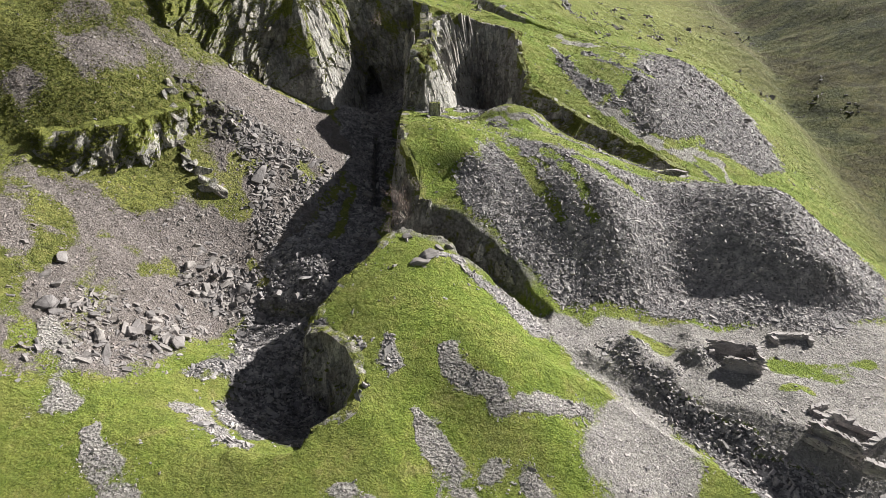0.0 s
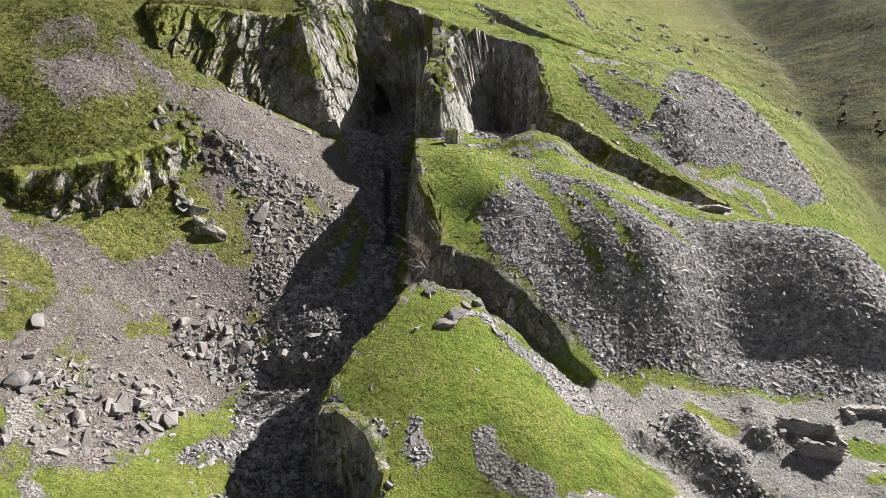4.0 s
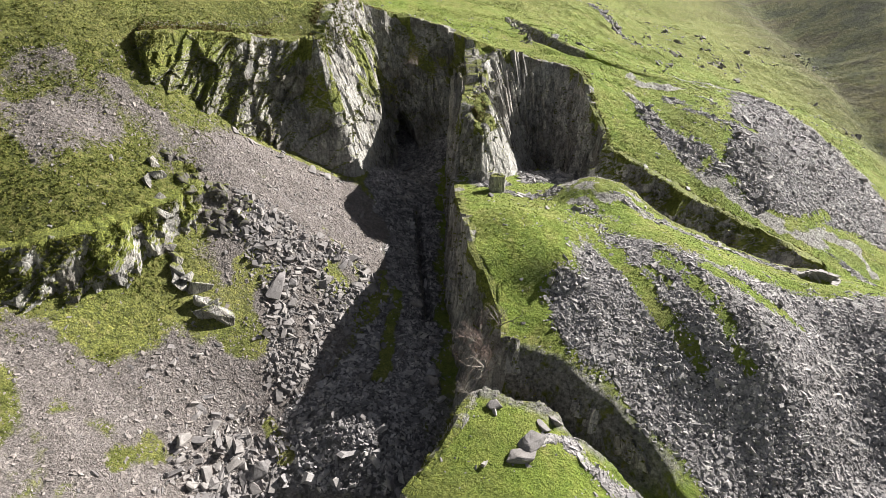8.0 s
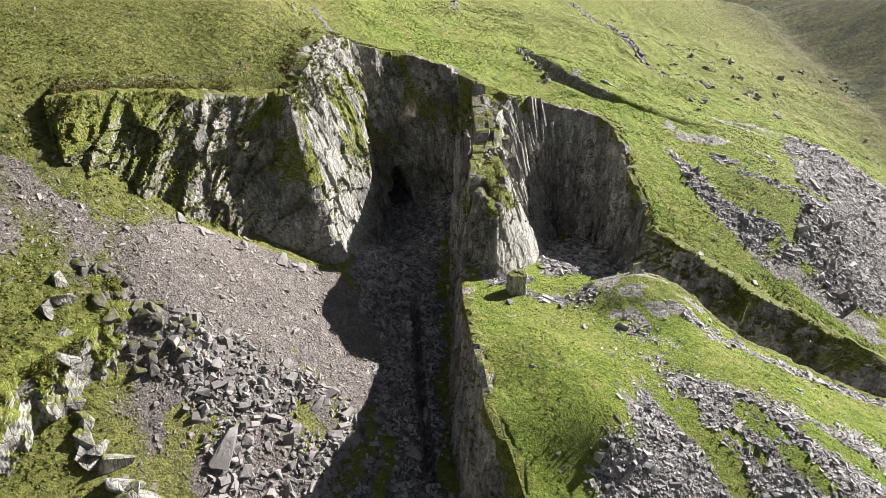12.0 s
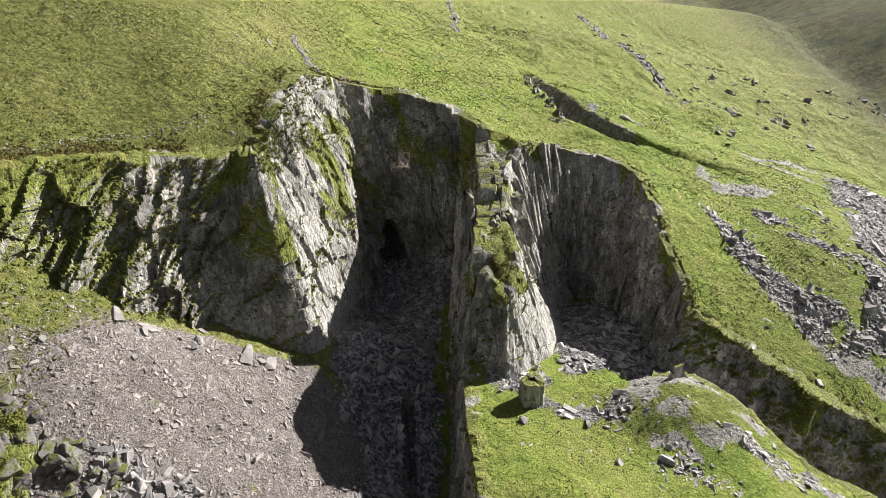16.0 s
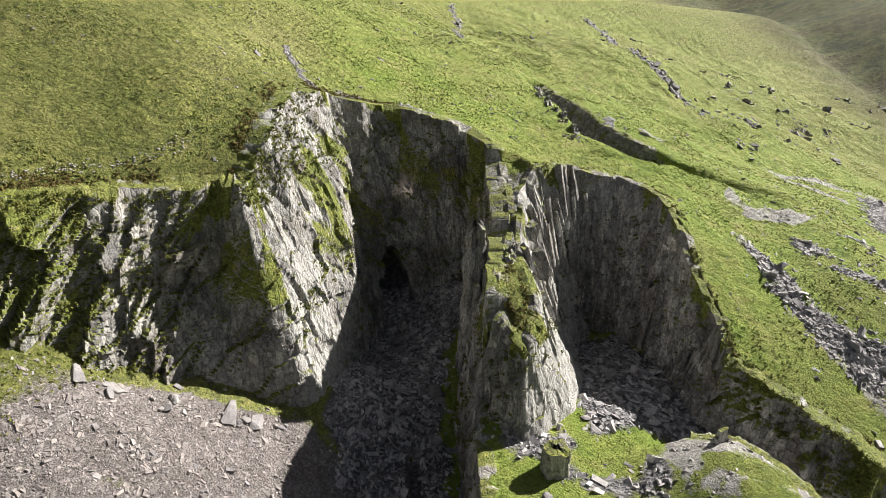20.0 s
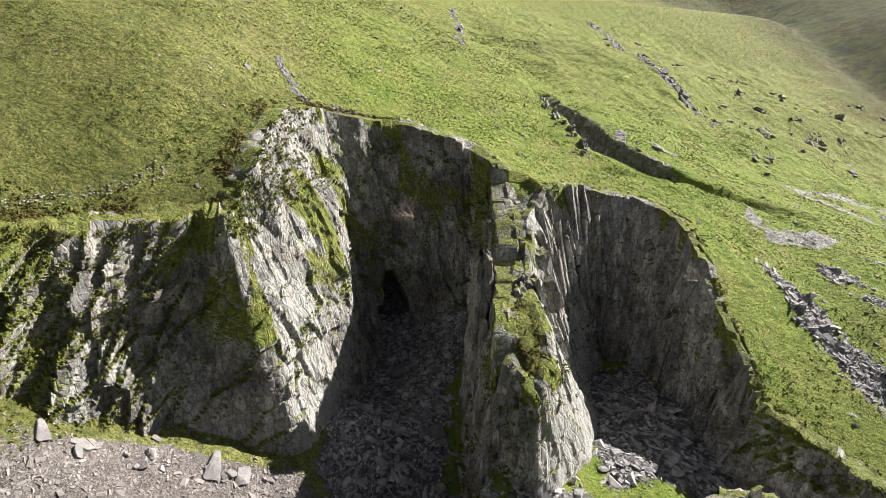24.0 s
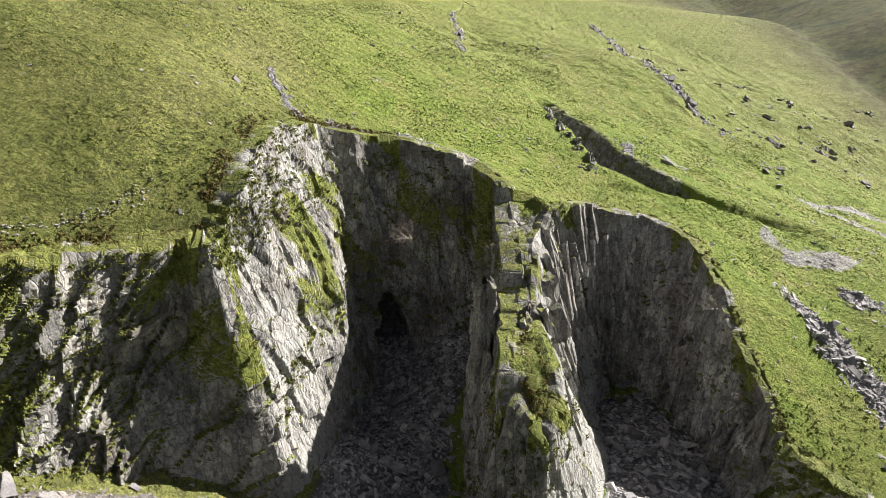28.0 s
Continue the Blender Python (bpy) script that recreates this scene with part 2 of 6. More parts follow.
def make_stone(name, bright=1.0, warm=0.0):
    m, t, b = shader(name, 0.75)
    position(t)
    g = [n for n in t.nodes if n.bl_idname == "ShaderNodeNewGeometry"][0]
    isl = ramp(t, g.outputs["Random Per Island"], [(0.0, (0.62, 0.62, 0.63)), (0.35, (0.88, 0.87, 0.87)), (0.75, (1.08, 1.06, 1.03)), (1.0, (1.26, 1.24, 1.2))])
    c = mix(t, 1.0, stone_colour(t, warm), isl, "MULTIPLY")
    c = mix(t, 1.0, c, (bright, bright, bright), "MULTIPLY")
    t.links.new(c, b.inputs["Base Color"])
    bump(t, b, noise_tex(t, 8.0, 5, 0.7), 0.5, 0.06)
    return m


M_GROUND, M_ROCK = make_ground(), make_rock()


def make_plant(name, low, high, dry):
    """Leaves, moss and tussocks: one tone for each clump, mottled inside it."""
    m, t, b = shader(name, 0.9)
    position(t)
    g = [n for n in t.nodes if n.bl_idname == "ShaderNodeNewGeometry"][0]
    c = ramp(t, g.outputs["Random Per Island"], [(0.0, low), (0.6, high), (1.0, dry)])
    c = mix(t, 0.4, c, ramp(t, noise_tex(t, 6.0, 4, 0.7), [(0.3, (0.5, 0.5, 0.5)), (0.7, (1.3, 1.3, 1.3))]), "MULTIPLY")
    t.links.new(c, b.inputs["Base Color"])
    return m


def make_bark(name, dark, light):
    m, t, b = shader(name, 0.85)
    t.links.new(ramp(t, noise_tex(t, 9.0, 5, 0.7), [(0.35, dark), (0.65, light)]), b.inputs["Base Color"])
    return m


M_SLATE, M_SCREE, M_BOULDER, M_PALE = make_stone("slate_waste", 2.1), make_stone("brown_scree", 1.42, 0.5), make_stone("weathered_boulder", 1.45, 0.15), make_stone("pale_chips", 2.3, 0.12)
M_TUSSOCK = make_plant("tussock_grass", (0.090, 0.120, 0.022), (0.155, 0.208, 0.036), (0.215, 0.220, 0.070))
M_HEATHER = make_plant("heather", (0.080, 0.070, 0.022), (0.160, 0.136, 0.038), (0.225, 0.160, 0.068))
M_MOSS = make_plant("moss", (0.060, 0.075, 0.016), (0.150, 0.165, 0.030), (0.190, 0.180, 0.050))
M_BARK, M_TWIG = make_bark("grey_bark", (0.14, 0.12, 0.105), (0.33, 0.30, 0.27)), make_bark("reddish_twigs", (0.155, 0.105, 0.095), (0.270, 0.200, 0.180))

M_RUIN = make_stone("ruin_stone", 2.2, 0.12)


def make_mossy(name):
    """Dark weathered rock with moss on its upper sides."""
    m, t, b = shader(name, 0.85)
    c = mix(t, 1.0, stone_colour(t, 0.2), (0.85, 0.84, 0.82), "MULTIPLY")
    up = maths(t, "ADD", normal_z(t), maths(t, "MULTIPLY_ADD", noise_tex(t, 1.4, 5, 0.7), 2.2, -1.2))
    moss = ramp(t, noise_tex(t, 2.5, 5, 0.7), [(0.35, (0.055, 0.062, 0.016)), (0.65, (0.150, 0.160, 0.038))])
    t.links.new(mix(t, maths(t, "MULTIPLY_ADD", up, 3.0, -1.6, clamp=True), c, moss), b.inputs["Base Color"])
    bump(t, b, noise_tex(t, 6.0, 6, 0.75), 0.7, 0.1)
    return m


M_MOSSY = make_mossy("mossy_rock")

# ---- numeric helpers ----


def hash2(ix, iy, seed=0):
    """Repeatable numbers from 0 to 1 for whole-number cells."""
    a = (ix.astype(np.int64) * 374761393 + iy.astype(np.int64) * 668265263 + seed * 974711) & 0x7FFFFFFF
    a = ((a ^ (a >> 13)) * 1274126177) & 0x7FFFFFFF
    a = ((a ^ (a >> 16)) * 362437) & 0x7FFFFFFF
    return ((a ^ (a >> 15)) & 0xFFFFF) / float(0xFFFFF)


def vnoise(x, y, seed=0):
    """Smooth noise from -1 to 1."""
    ix, iy = np.floor(x), np.floor(y)
    fx, fy = x - ix, y - iy
    fx, fy = fx * fx * (3 - 2 * fx), fy * fy * (3 - 2 * fy)
    a, b = hash2(ix, iy, seed), hash2(ix + 1, iy, seed)
    c, d = hash2(ix, iy + 1, seed), hash2(ix + 1, iy + 1, seed)
    return 2 * ((a * (1 - fx) + b * fx) * (1 - fy) + (c * (1 - fx) + d * fx) * fy) - 1


def fbm(x, y, octaves=4, seed=0):
    s, amp, tot = 0, 1.0, 0
    for k in range(octaves):
        s, tot = s + amp * vnoise(x * 2**k + 17.3 * k, y * 2**k - 9.1 * k, seed + k), tot + amp
        amp *= 0.5
    return s / tot


def cells(x, y, seed=0):
    """Broken blocks: for each place the nearest block's own number, its two tilts and the distance to the next block."""
    ix, iy = np.floor(x), np.floor(y)
    best, second = np.full(x.shape, 9e9), np.full(x.shape, 9e9)
    num, dx0, dy0 = np.zeros(x.shape), np.zeros(x.shape), np.zeros(x.shape)
    for ox in (-1, 0, 1):
        for oy in (-1, 0, 1):
            cx, cy = ix + ox, iy + oy
            px, py = cx + hash2(cx, cy, seed), cy + hash2(cx, cy, seed + 51)
            d = (x - px) ** 2 + (y - py) ** 2
            near = d < best
            second = np.where(near, best, np.minimum(second, d))
            num = np.where(near, hash2(cx, cy, seed + 99), num)
            dx0, dy0 = np.where(near, x - px, dx0), np.where(near, y - py, dy0)
            best = np.where(near, d, best)
    return num, dx0, dy0, np.sqrt(second) - np.sqrt(best)


def smooth(a, b, v):
    t = np.clip((v - a) / (b - a), 0, 1)
    return t * t * (3 - 2 * t)


def surface(spots, soft=0.02):
    """A smooth surface (thin plate) that passes near spot heights."""
    p = np.array(spots, float)
    xy, z = p[:, :2] / 30.0, p[:, 2]
    n = len(p)

    def kernel(d2):
        return 0.5 * d2 * np.log(d2 + 1e-12)

    d2 = ((xy[:, None] - xy[None]) ** 2).sum(-1)
    m = np.zeros((n + 3, n + 3))
    m[:n, :n] = kernel(d2) + np.eye(n) * soft
    m[:n, n:] = np.c_[np.ones(n), xy]
    m[n:, :n] = m[:n, n:].T
    w = np.linalg.solve(m, np.r_[z, 0, 0, 0])

    def height(x, y):
        x, y = np.asarray(x, float) / 30.0, np.asarray(y, float) / 30.0
        out = w[n] + w[n + 1] * x + w[n + 2] * y
        for k in range(n):
            out = out + w[k] * kernel((x - xy[k, 0]) ** 2 + (y - xy[k, 1]) ** 2)
        return out

    return height


def outline(poly, x, y):
    """Distance to a closed outline, negative inside."""
    p = np.array(poly, float)
    best, inside = np.full(np.shape(x), 9e9), np.zeros(np.shape(x), bool)
    for (x0, y0), (x1, y1) in zip(p, np.roll(p, -1, 0)):
        ex, ey = x1 - x0, y1 - y0
        t = np.clip(((x - x0) * ex + (y - y0) * ey) / (ex * ex + ey * ey + 1e-9), 0, 1)
        best = np.minimum(best, (x - x0 - t * ex) ** 2 + (y - y0 - t * ey) ** 2)
        inside ^= ((y0 > y) != (y1 > y)) & (x < (x1 - x0) * (y - y0) / (y1 - y0 + 1e-12) + x0)
    return np.where(inside, -1, 1) * np.sqrt(best)


def along(line, x, y):
    """Distance to an open line, and the height or width (third number) at its nearest point."""
    p = np.array(line, float)
    best, val = np.full(np.shape(x), 9e9), np.zeros(np.shape(x))
    for a, b in zip(p[:-1], p[1:]):
        ex, ey = b[0] - a[0], b[1] - a[1]
        t = np.clip(((x - a[0]) * ex + (y - a[1]) * ey) / (ex * ex + ey * ey + 1e-9), 0, 1)
        d = (x - a[0] - t * ex) ** 2 + (y - a[1] - t * ey) ** 2
        near = d < best
        best, val = np.where(near, d, best), np.where(near, a[2] + t * (b[2] - a[2]), val)
    return np.sqrt(best), val


# ---- the lie of the land, metres ----
# quarry side: front slope, left scree, floor of the great cut
FRONT_LEFT = [(-20, 38, -1.0), (-26, 41.5, 0.9), (-34.5, 41.5, 2.3), (-31.5, 38.5, 0.6), (-27, 48.5, -0.6), (-38, 36, 0.5), (-50, 42, 7), (-24, 36, -1.8), (-65, 40, 14), (-30, 55, 0.5)]
SCREE_LOW = [(-42.5, 54, 7), (-37, 52.3, 4), (-24, 62.7, -0.5), (-21, 63.7, -0.2), (-45, 64.3, 11.2), (-40.2, 71.6, 10.7), (-33, 67.3, 5.1), (-26.3, 67, 1.2), (-29.6, 73.1, 5.5), (-41.3, 68.9, 9.9), (-60, 60, 17), (-32, 60, 2.2)]
SCREE_HIGH = [(-46.2, 71, 14), (-49, 73, 16.2), (-41.3, 79, 16.2), (-23.8, 88.2, 13.6), (-31.8, 89.6, 19.3), (-35.4, 87, 17.9), (-36.7, 97.9, 26.2), (-34.6, 100.7, 25.8), (-36.4, 93.6, 24.3), (-25.9, 94.9, 17.2), (-29.2, 103.3, 21.8), (-26.7, 106.5, 19.8), (-22, 103.6, 16.8), (-33.8, 104, 24), (-60, 71, 20), (-26, 82, 10.5), (-33, 80, 12.8)]
FLOOR = [(-22.3, 77, 6.3), (-16.5, 87.2, 9.6), (-13.2, 84.7, 7.2), (-17.5, 70, 4.2), (-17.1, 92.2, 11.8), (-12.9, 90.6, 9.5), (-12.3, 105.4, 11.3), (-11.3, 111.5, 13.5), (-9.2, 89.6, 6.9), (-17, 112.4, 17.5), (-22, 108.4, 17.5), (-15.8, 121, 14), (-14.5, 126.5, 13.6), (-9.5, 79, 5), (-10, 72, 3), (-14, 63, 0), (-8.5, 127, 18), (-9, 100, 9), (-14.5, 98, 11.3), (-19.8, 70.6, 5.0), (-16.2, 68.9, 4.6), (-18.4, 65.8, 1.1), (-11.5, 70.8, 3.0), (-16.9, 80.6, 6.0), (-13.2, 85, 7.0)]
CRATER_FLOOR = [(-20, 52, -3.4), (-17, 49, -5.2), (-13.5, 47, -6), (-15, 44.5, -4.5), (-17, 42, -1.4), (-13.5, 43, -2), (-14.8, 51, -4.6), (-22, 47.5, -2.6), (-18, 56, -2.2), (-23.4, 54.3, -1.5), (-29.3, 52.7, 0.0), (-26.4, 53.8, -0.1), (-27.9, 60.7, -1.2), (-24.6, 60.4, -1.4), (-21.3, 57.8, -1.4), (-20.5, 61.6, -1.5)]
UPPER_LEFT = [(-38.5, 101.3, 27.9), (-44, 98, 31.5), (-51, 93, 33), (-52.5, 97, 37.5), (-46, 102, 37.2), (-70, 90, 38), (-58, 90, 33.5), (-42, 94, 27.2), (-43.5, 89, 25.4)]
# the low crag's top, left of the scree
CRAG_TOP = [(-53.3, 77, 22.5), (-53.3, 81, 26), (-51.7, 87.8, 30.2), (-45.5, 85.6, 26.4), (-48.4, 76.8, 20.6), (-45.2, 78.6, 20.4), (-43, 80.4, 20.6), (-40.4, 83.2, 21.4), (-38.6, 86.4, 22.0), (-38.4, 89.6, 23), (-48, 81, 24.4), (-43.6, 84, 24), (-58, 77, 23.5), (-60, 85, 31), (-43, 90, 26)]
# natural hillside above the cuts, and the bank and tips on its right
HILL_LEFT = [(-33.6, 111.2, 36.2), (-33.8, 113, 37.6), (-30.6, 112.6, 35.8), (-28.5, 113.9, 35.4), (-25.8, 114.9, 36.5), (-27.4, 118, 38.8), (-25, 122.5, 41.0), (-24, 131, 42), (-19, 137, 39.8), (-13.6, 136.5, 38.8), (-9.5, 137, 37.6), (-4.7, 137, 36), (-32.2, 116.4, 40.2), (-31, 128, 46.5), (-42, 108, 39.5), (-53, 102, 41), (-50, 120, 48), (-75, 110, 52), (-20, 160, 45.5), (-60, 170, 66), (-30, 200, 57), (-100, 150, 78)]
HILL_RIGHT = [(-2, 130.5, 35), (3.1, 128, 33), (10.2, 131, 30.4), (15.6, 125, 29.5), (15.7, 146.4, 33.8), (8, 152, 35.8), (11, 165, 36.2), (-3, 167.5, 41), (-2, 192, 43.8), (25, 143, 30.2), (34.5, 188, 37), (42.5, 150, 24.5), (48.5, 187, 31), (62, 188, 27.5), (97, 235, 27), (40, 215, 37.5), (75, 150, 13.5), (110, 180, 15), (130, 120, -14), (95, 110, -9), (160, 240, 18), (20, 260, 46), (120, 330, 38)]
BANK = [(14.8, 120.4, 29), (18, 115, 24.2), (21.5, 107.2, 20.2), (16.3, 107, 20.6), (15.8, 109, 21.6), (29.6, 118.2, 23.8), (33, 117.7, 24), (25.6, 122.6, 25.4), (43.6, 127.4, 23.4), (41, 113, 20.2), (36.5, 105.7, 16.6), (56.5, 113.5, 12.6), (36.8, 102.5, 13.9), (28, 102.6, 15.6), (41, 94.5, 9.4), (50, 103, 10), (62, 97, 4), (23, 105, 18.2), (66, 115, 8.5), (70, 128, 12), (71, 145, 17)]
# bench between the cuts: platform, hummocks, the great tip, knoll, yard, front grass
PLATFORM = [(-5.5, 100, 17.8), (-5.6, 93, 18.2), (-5, 84.5, 17.6), (-4.5, 81.3, 16.8), (-1.2, 82.2, 16.4), (-2.8, 78.8, 13.4), (-2.8, 74.5, 11.6), (1.5, 77.3, 12.2), (3, 85, 17), (3.7, 92.3, 17.6), (10.4, 92.5, 16.6), (5, 100, 16.6), (1, 101.5, 17.6), (14.5, 91, 16.8), (8.6, 99, 16.4), (12.5, 104, 16.8), (16.4, 97, 15.8), (0, 90, 18.4), (10, 96, 17)]
TIP = [(5.8, 76.6, 13.2), (12.7, 78, 13.2), (18, 82, 15), (14.2, 76, 12.7), (24, 82.8, 13.8), (25.5, 86, 13.2), (18, 90, 15.8), (35.5, 80.4, 11), (33, 88, 10.6), (20.7, 70.4, 9.6), (6.8, 66.3, 6), (4.3, 71.9, 10.4), (13, 64, 4.5), (22, 60.2, 0.8), (28, 60, 0.7), (33, 58.5, 0.6), (46, 58, 0.5), (28, 68, 7), (36, 67, 5.6), (46, 68, 5), (48, 78, 8), (45, 90, 8), (58, 76, 2.5), (54, 62, 0), (12, 72, 9.6)]
YARD = [(31.3, 55.3, -0.2), (35.4, 53, -0.7), (41.5, 54, -0.4), (37.4, 46, -1.6), (36.6, 50, -1), (17.4, 54, 0.4), (21.3, 57, 0.7), (44, 44, -1.7), (55, 52, -1), (41, 34, -2.2), (60, 40, -3), (24, 51, -0.7), (30, 45, -1.4), (36, 36, -1.9), (75, 60, -5), (80, 30, -6), (15, 58.5, 0.8)]
KNOLL = [(-5, 67.8, 9), (-1.5, 63.5, 8.3), (-1, 60, 6.6), (-11.4, 60.3, 6.5), (4.4, 48.3, 3.5), (-14.8, 53.4, 3.3), (-5.6, 49.4, 3.6), (0.1, 47.4, 2.6), (2.2, 45.6, 1.2), (-1, 41.6, -1.2), (-9, 56, 5.8), (3.5, 58, 5.2), (8.6, 54, 2.6), (12, 50, 0.9), (14, 46.5, -0.4), (-7.8, 46.4, 2.5), (-8.4, 43, 1.6), (-12.5, 40.6, 0.3), (-17.5, 39.6, -0.3)]
FRONT = [(10.6, 40.4, -0.6), (18.8, 44.5, -2.2), (5, 35, -2.6), (-9, 35.7, -1.8), (-24, 36, -1.8), (19, 35, -4.4), (-38, 36, 0.5), (0, 20, -6), (25, 20, -9), (-30, 20, -6), (10, 55, 1.4), (-60, 20, 4), (60, 15, -12), (27, 33, -5)]
# floor of the right-hand pit and the cutting that leaves it
PIT_FLOOR = [(5, 122, 13.5), (8, 115, 15.3), (4, 108.5, 17.4), (11.5, 108, 16.2), (15.6, 103.4, 13.4), (21, 97, 11.2), (29, 93.2, 8.8), (37, 90.6, 6.8), (12, 121, 14)]
# ridge between the two pits
RIDGE = [(-2.6, 130.5, 34.2), (-1.2, 127, 32.2), (3.0, 127, 32.4), (-1.9, 122, 31.4), (-1.6, 118, 30.0), (0.4, 120, 30.0), (-2.5, 114.4, 28.4), (-3, 111.4, 28.2), (-4.6, 111, 28.0), (-1.0, 110.4, 27.4), (-2.2, 108.8, 27.2), (-4.6, 108.4, 25.2), (-2.6, 106.6, 25.0), (-1.2, 107.4, 24.8), (-2.2, 105.4, 23.6), (-0.6, 116.5, 28.0), (-0.8, 112, 27.2), (0.4, 108.6, 23.6), (-3.6, 119, 26.5)]

# edges of the cuts: rim (upper) and foot (lower) of each rock face, in pairs (rim x, rim y, foot x, foot y)
GREAT_FACE = [(-45.5, 101.5, -44, 98), (-40, 106.3, -38.8, 101.3), (-37.5, 108.4, -37.2, 102.4), (-35.4, 109.6, -34.6, 103.6), (-33.6, 110.9, -33.2, 104.4), (-31, 112, -31.2, 105.9), (-28.5, 113.5, -29.4, 106.8), (-27.2, 113.9, -26.5, 107.2), (-26.3, 114.2, -23.4, 107.6), (-25.8, 114.5, -20.5, 108.0), (-25.6, 116, -19.9, 109.8), (-25.2, 118.5, -18.8, 112.4), (-24.5, 121.3, -17.7, 116), (-23.6, 127, -17, 120), (-21, 133, -16.6, 124), (-17.8, 134.6, -15.2, 127.4), (-14, 135.6, -13, 128.6), (-9.8, 136, -9.3, 129.6), (-5, 135.2, -5.8, 129.6), (-2.8, 131.2, -4.8, 126.5), (-2.3, 124.5, -4.6, 123)]
RIGHT_FACE = [(-2.3, 124.5, -4.6, 123), (-2.4, 120.6, -4.6, 121), (-3.2, 118, -6.0, 119), (-4.4, 112, -7.7, 112), (-4.9, 107.6, -7.8, 106.6), (-6.6, 103.6, -8, 103.6), (-6.6, 97, -8.3, 97), (-6.2, 88, -8.1, 88), (-5.7, 82, -7.9, 82), (-4.4, 79, -7.9, 78.6), (-3.4, 76, -8, 76), (-3.7, 73, -8.2, 73.5), (-5.0, 70.4, -8.6, 70.5), (-7, 67.3, -9.6, 67.5), (-9.6, 63.2, -12.2, 63.8), (-12.2, 60, -14.4, 60.8), (-14.2, 56.6, -16.6, 57), (-15.6, 53, -17, 53.2)]
CRATER_FACE = [(-15.6, 53, -17, 53.2), (-13.2, 52.8, -13.8, 51.2), (-10.2, 49.8, -12.2, 49.2), (-8.7, 46.8, -11.4, 47), (-9.3, 43.2, -11.8, 44.6), (-12.5, 41.4, -13.6, 43)]
CRATER_LIP = [(-16.5, 40.6), (-20, 41.4)]
PIT_FACE = [(-4.9, 107.8, -7.2, 106.2), (-4.4, 107.6, -5.6, 105.2), (-3.6, 106.6, -4.2, 103.6), (-2.5, 105.4, -2.9, 102.2), (-1.6, 106.4, -0.6, 103.4), (-0.5, 108.2, 2.4, 106.2), (-0.8, 111, 4.2, 110), (-1.2, 115, 5.2, 113.6), (-1.0, 119, 5.6, 118), (-0.2, 123.4, 6.4, 122), (1.8, 127.6, 8, 124.6), (7.0, 131.6, 9.6, 126.4), (12.6, 132.2, 11.8, 126), (16, 128.4, 13.2, 122.4), (15, 117, 13.4, 117), (16, 112, 13.6, 111.6), (15.6, 108, 13.7, 107.6)]
BANK_FACE = [(15.6, 108, 13.7, 107.6), (17.2, 106.6, 15.2, 104.6), (20.6, 104.6, 17.6, 101), (25, 102.2, 21.2, 97.6), (30.6, 99.2, 27, 94.8), (36.6, 95.6, 33.6, 92.8), (41, 92.8, 38.4, 91.4)]
CUT_FACE = [(39.2, 88.8, 38, 89.8), (33.4, 89.4, 33.2, 91), (26.5, 91.6, 26.8, 93.2), (20.4, 94.4, 21, 95.8), (16.8, 98, 17.6, 99.4), (14.4, 102.2, 15.2, 103), (11, 103.4, 11.8, 105.2)]
CRAG_FACE = [(-53.5, 74.8, -53.6, 73.8), (-51, 75, -50.8, 72.9), (-48.4, 76, -47.6, 72.6), (-45.4, 77.8, -43.9, 74.8), (-43, 79.6, -40.9, 77.4), (-40.4, 82.2, -38.4, 80.8), (-38.2, 85.6, -36.2, 84.7), (-37.2, 89, -35.2, 88.4), (-38.6, 92, -36.9, 92.6)]
NOTCH_FACE = [(8.6, 163, 7.6, 162), (10.6, 158.5, 9.2, 157), (12.6, 154, 11, 152.4), (13.2, 149, 11.6, 148), (14, 145.2, 12.4, 143.8), (17, 142.4, 15.8, 141), (19.8, 140.2, 18.8, 139.2)]

h_quarry = surface(FRONT_LEFT + SCREE_LOW + SCREE_HIGH + FLOOR + CRATER_FLOOR + UPPER_LEFT)
h_crag = surface(CRAG_TOP)
h_hill = surface(HILL_LEFT + HILL_RIGHT + BANK, 0.01)
h_bench = surface(PLATFORM + TIP + YARD + KNOLL + FRONT, 0.01)
h_pit = surface(PIT_FLOOR)
h_ridge = surface(RIDGE)

rim = {"great": [p[:2] for p in GREAT_FACE], "right": [p[:2] for p in RIGHT_FACE], "crater": [p[:2] for p in CRATER_FACE], "pit": [p[:2] for p in PIT_FACE + BANK_FACE[1:]], "cut": [p[:2] for p in CUT_FACE], "crag": [p[:2] for p in CRAG_FACE], "notch": [p[:2] for p in NOTCH_FACE]}
QUARRY_EDGE = [(-200, 112), (-70, 99), (-53, 97.5)] + rim["great"] + rim["right"][1:] + rim["crater"][1:] + CRATER_LIP + [(-25, 41), (-40, 38), (-200, 36)]
PIT_EDGE = rim["pit"][4:] + rim["cut"] + [(7, 102.6)]
CRAG_EDGE = rim["crag"] + [(-41, 93), (-50, 92), (-60, 90), (-58, 80)]
RIDGE_EDGE = [(-9, 108.4), (-4.9, 108), (-3.6, 106.8), (-2.5, 105.6), (-1.6, 106.6), (-0.5, 108.4), (-0.8, 111.2), (-1.2, 115.2), (-1.0, 119.2), (-0.2, 123.6), (1.6, 127.8), (0, 129.5), (-6, 130), (-9, 120)]
HILL_EDGE = [(-6, 128.5), (4.6, 126), (9, 115), (16, 103), (22, 97), (30, 92.6), (39, 90.4), (46, 93), (56, 89), (68, 84), (120, 70), (1300, 70), (1300, 1700), (-1000, 1700), (-1000, 60), (-12, 60)]
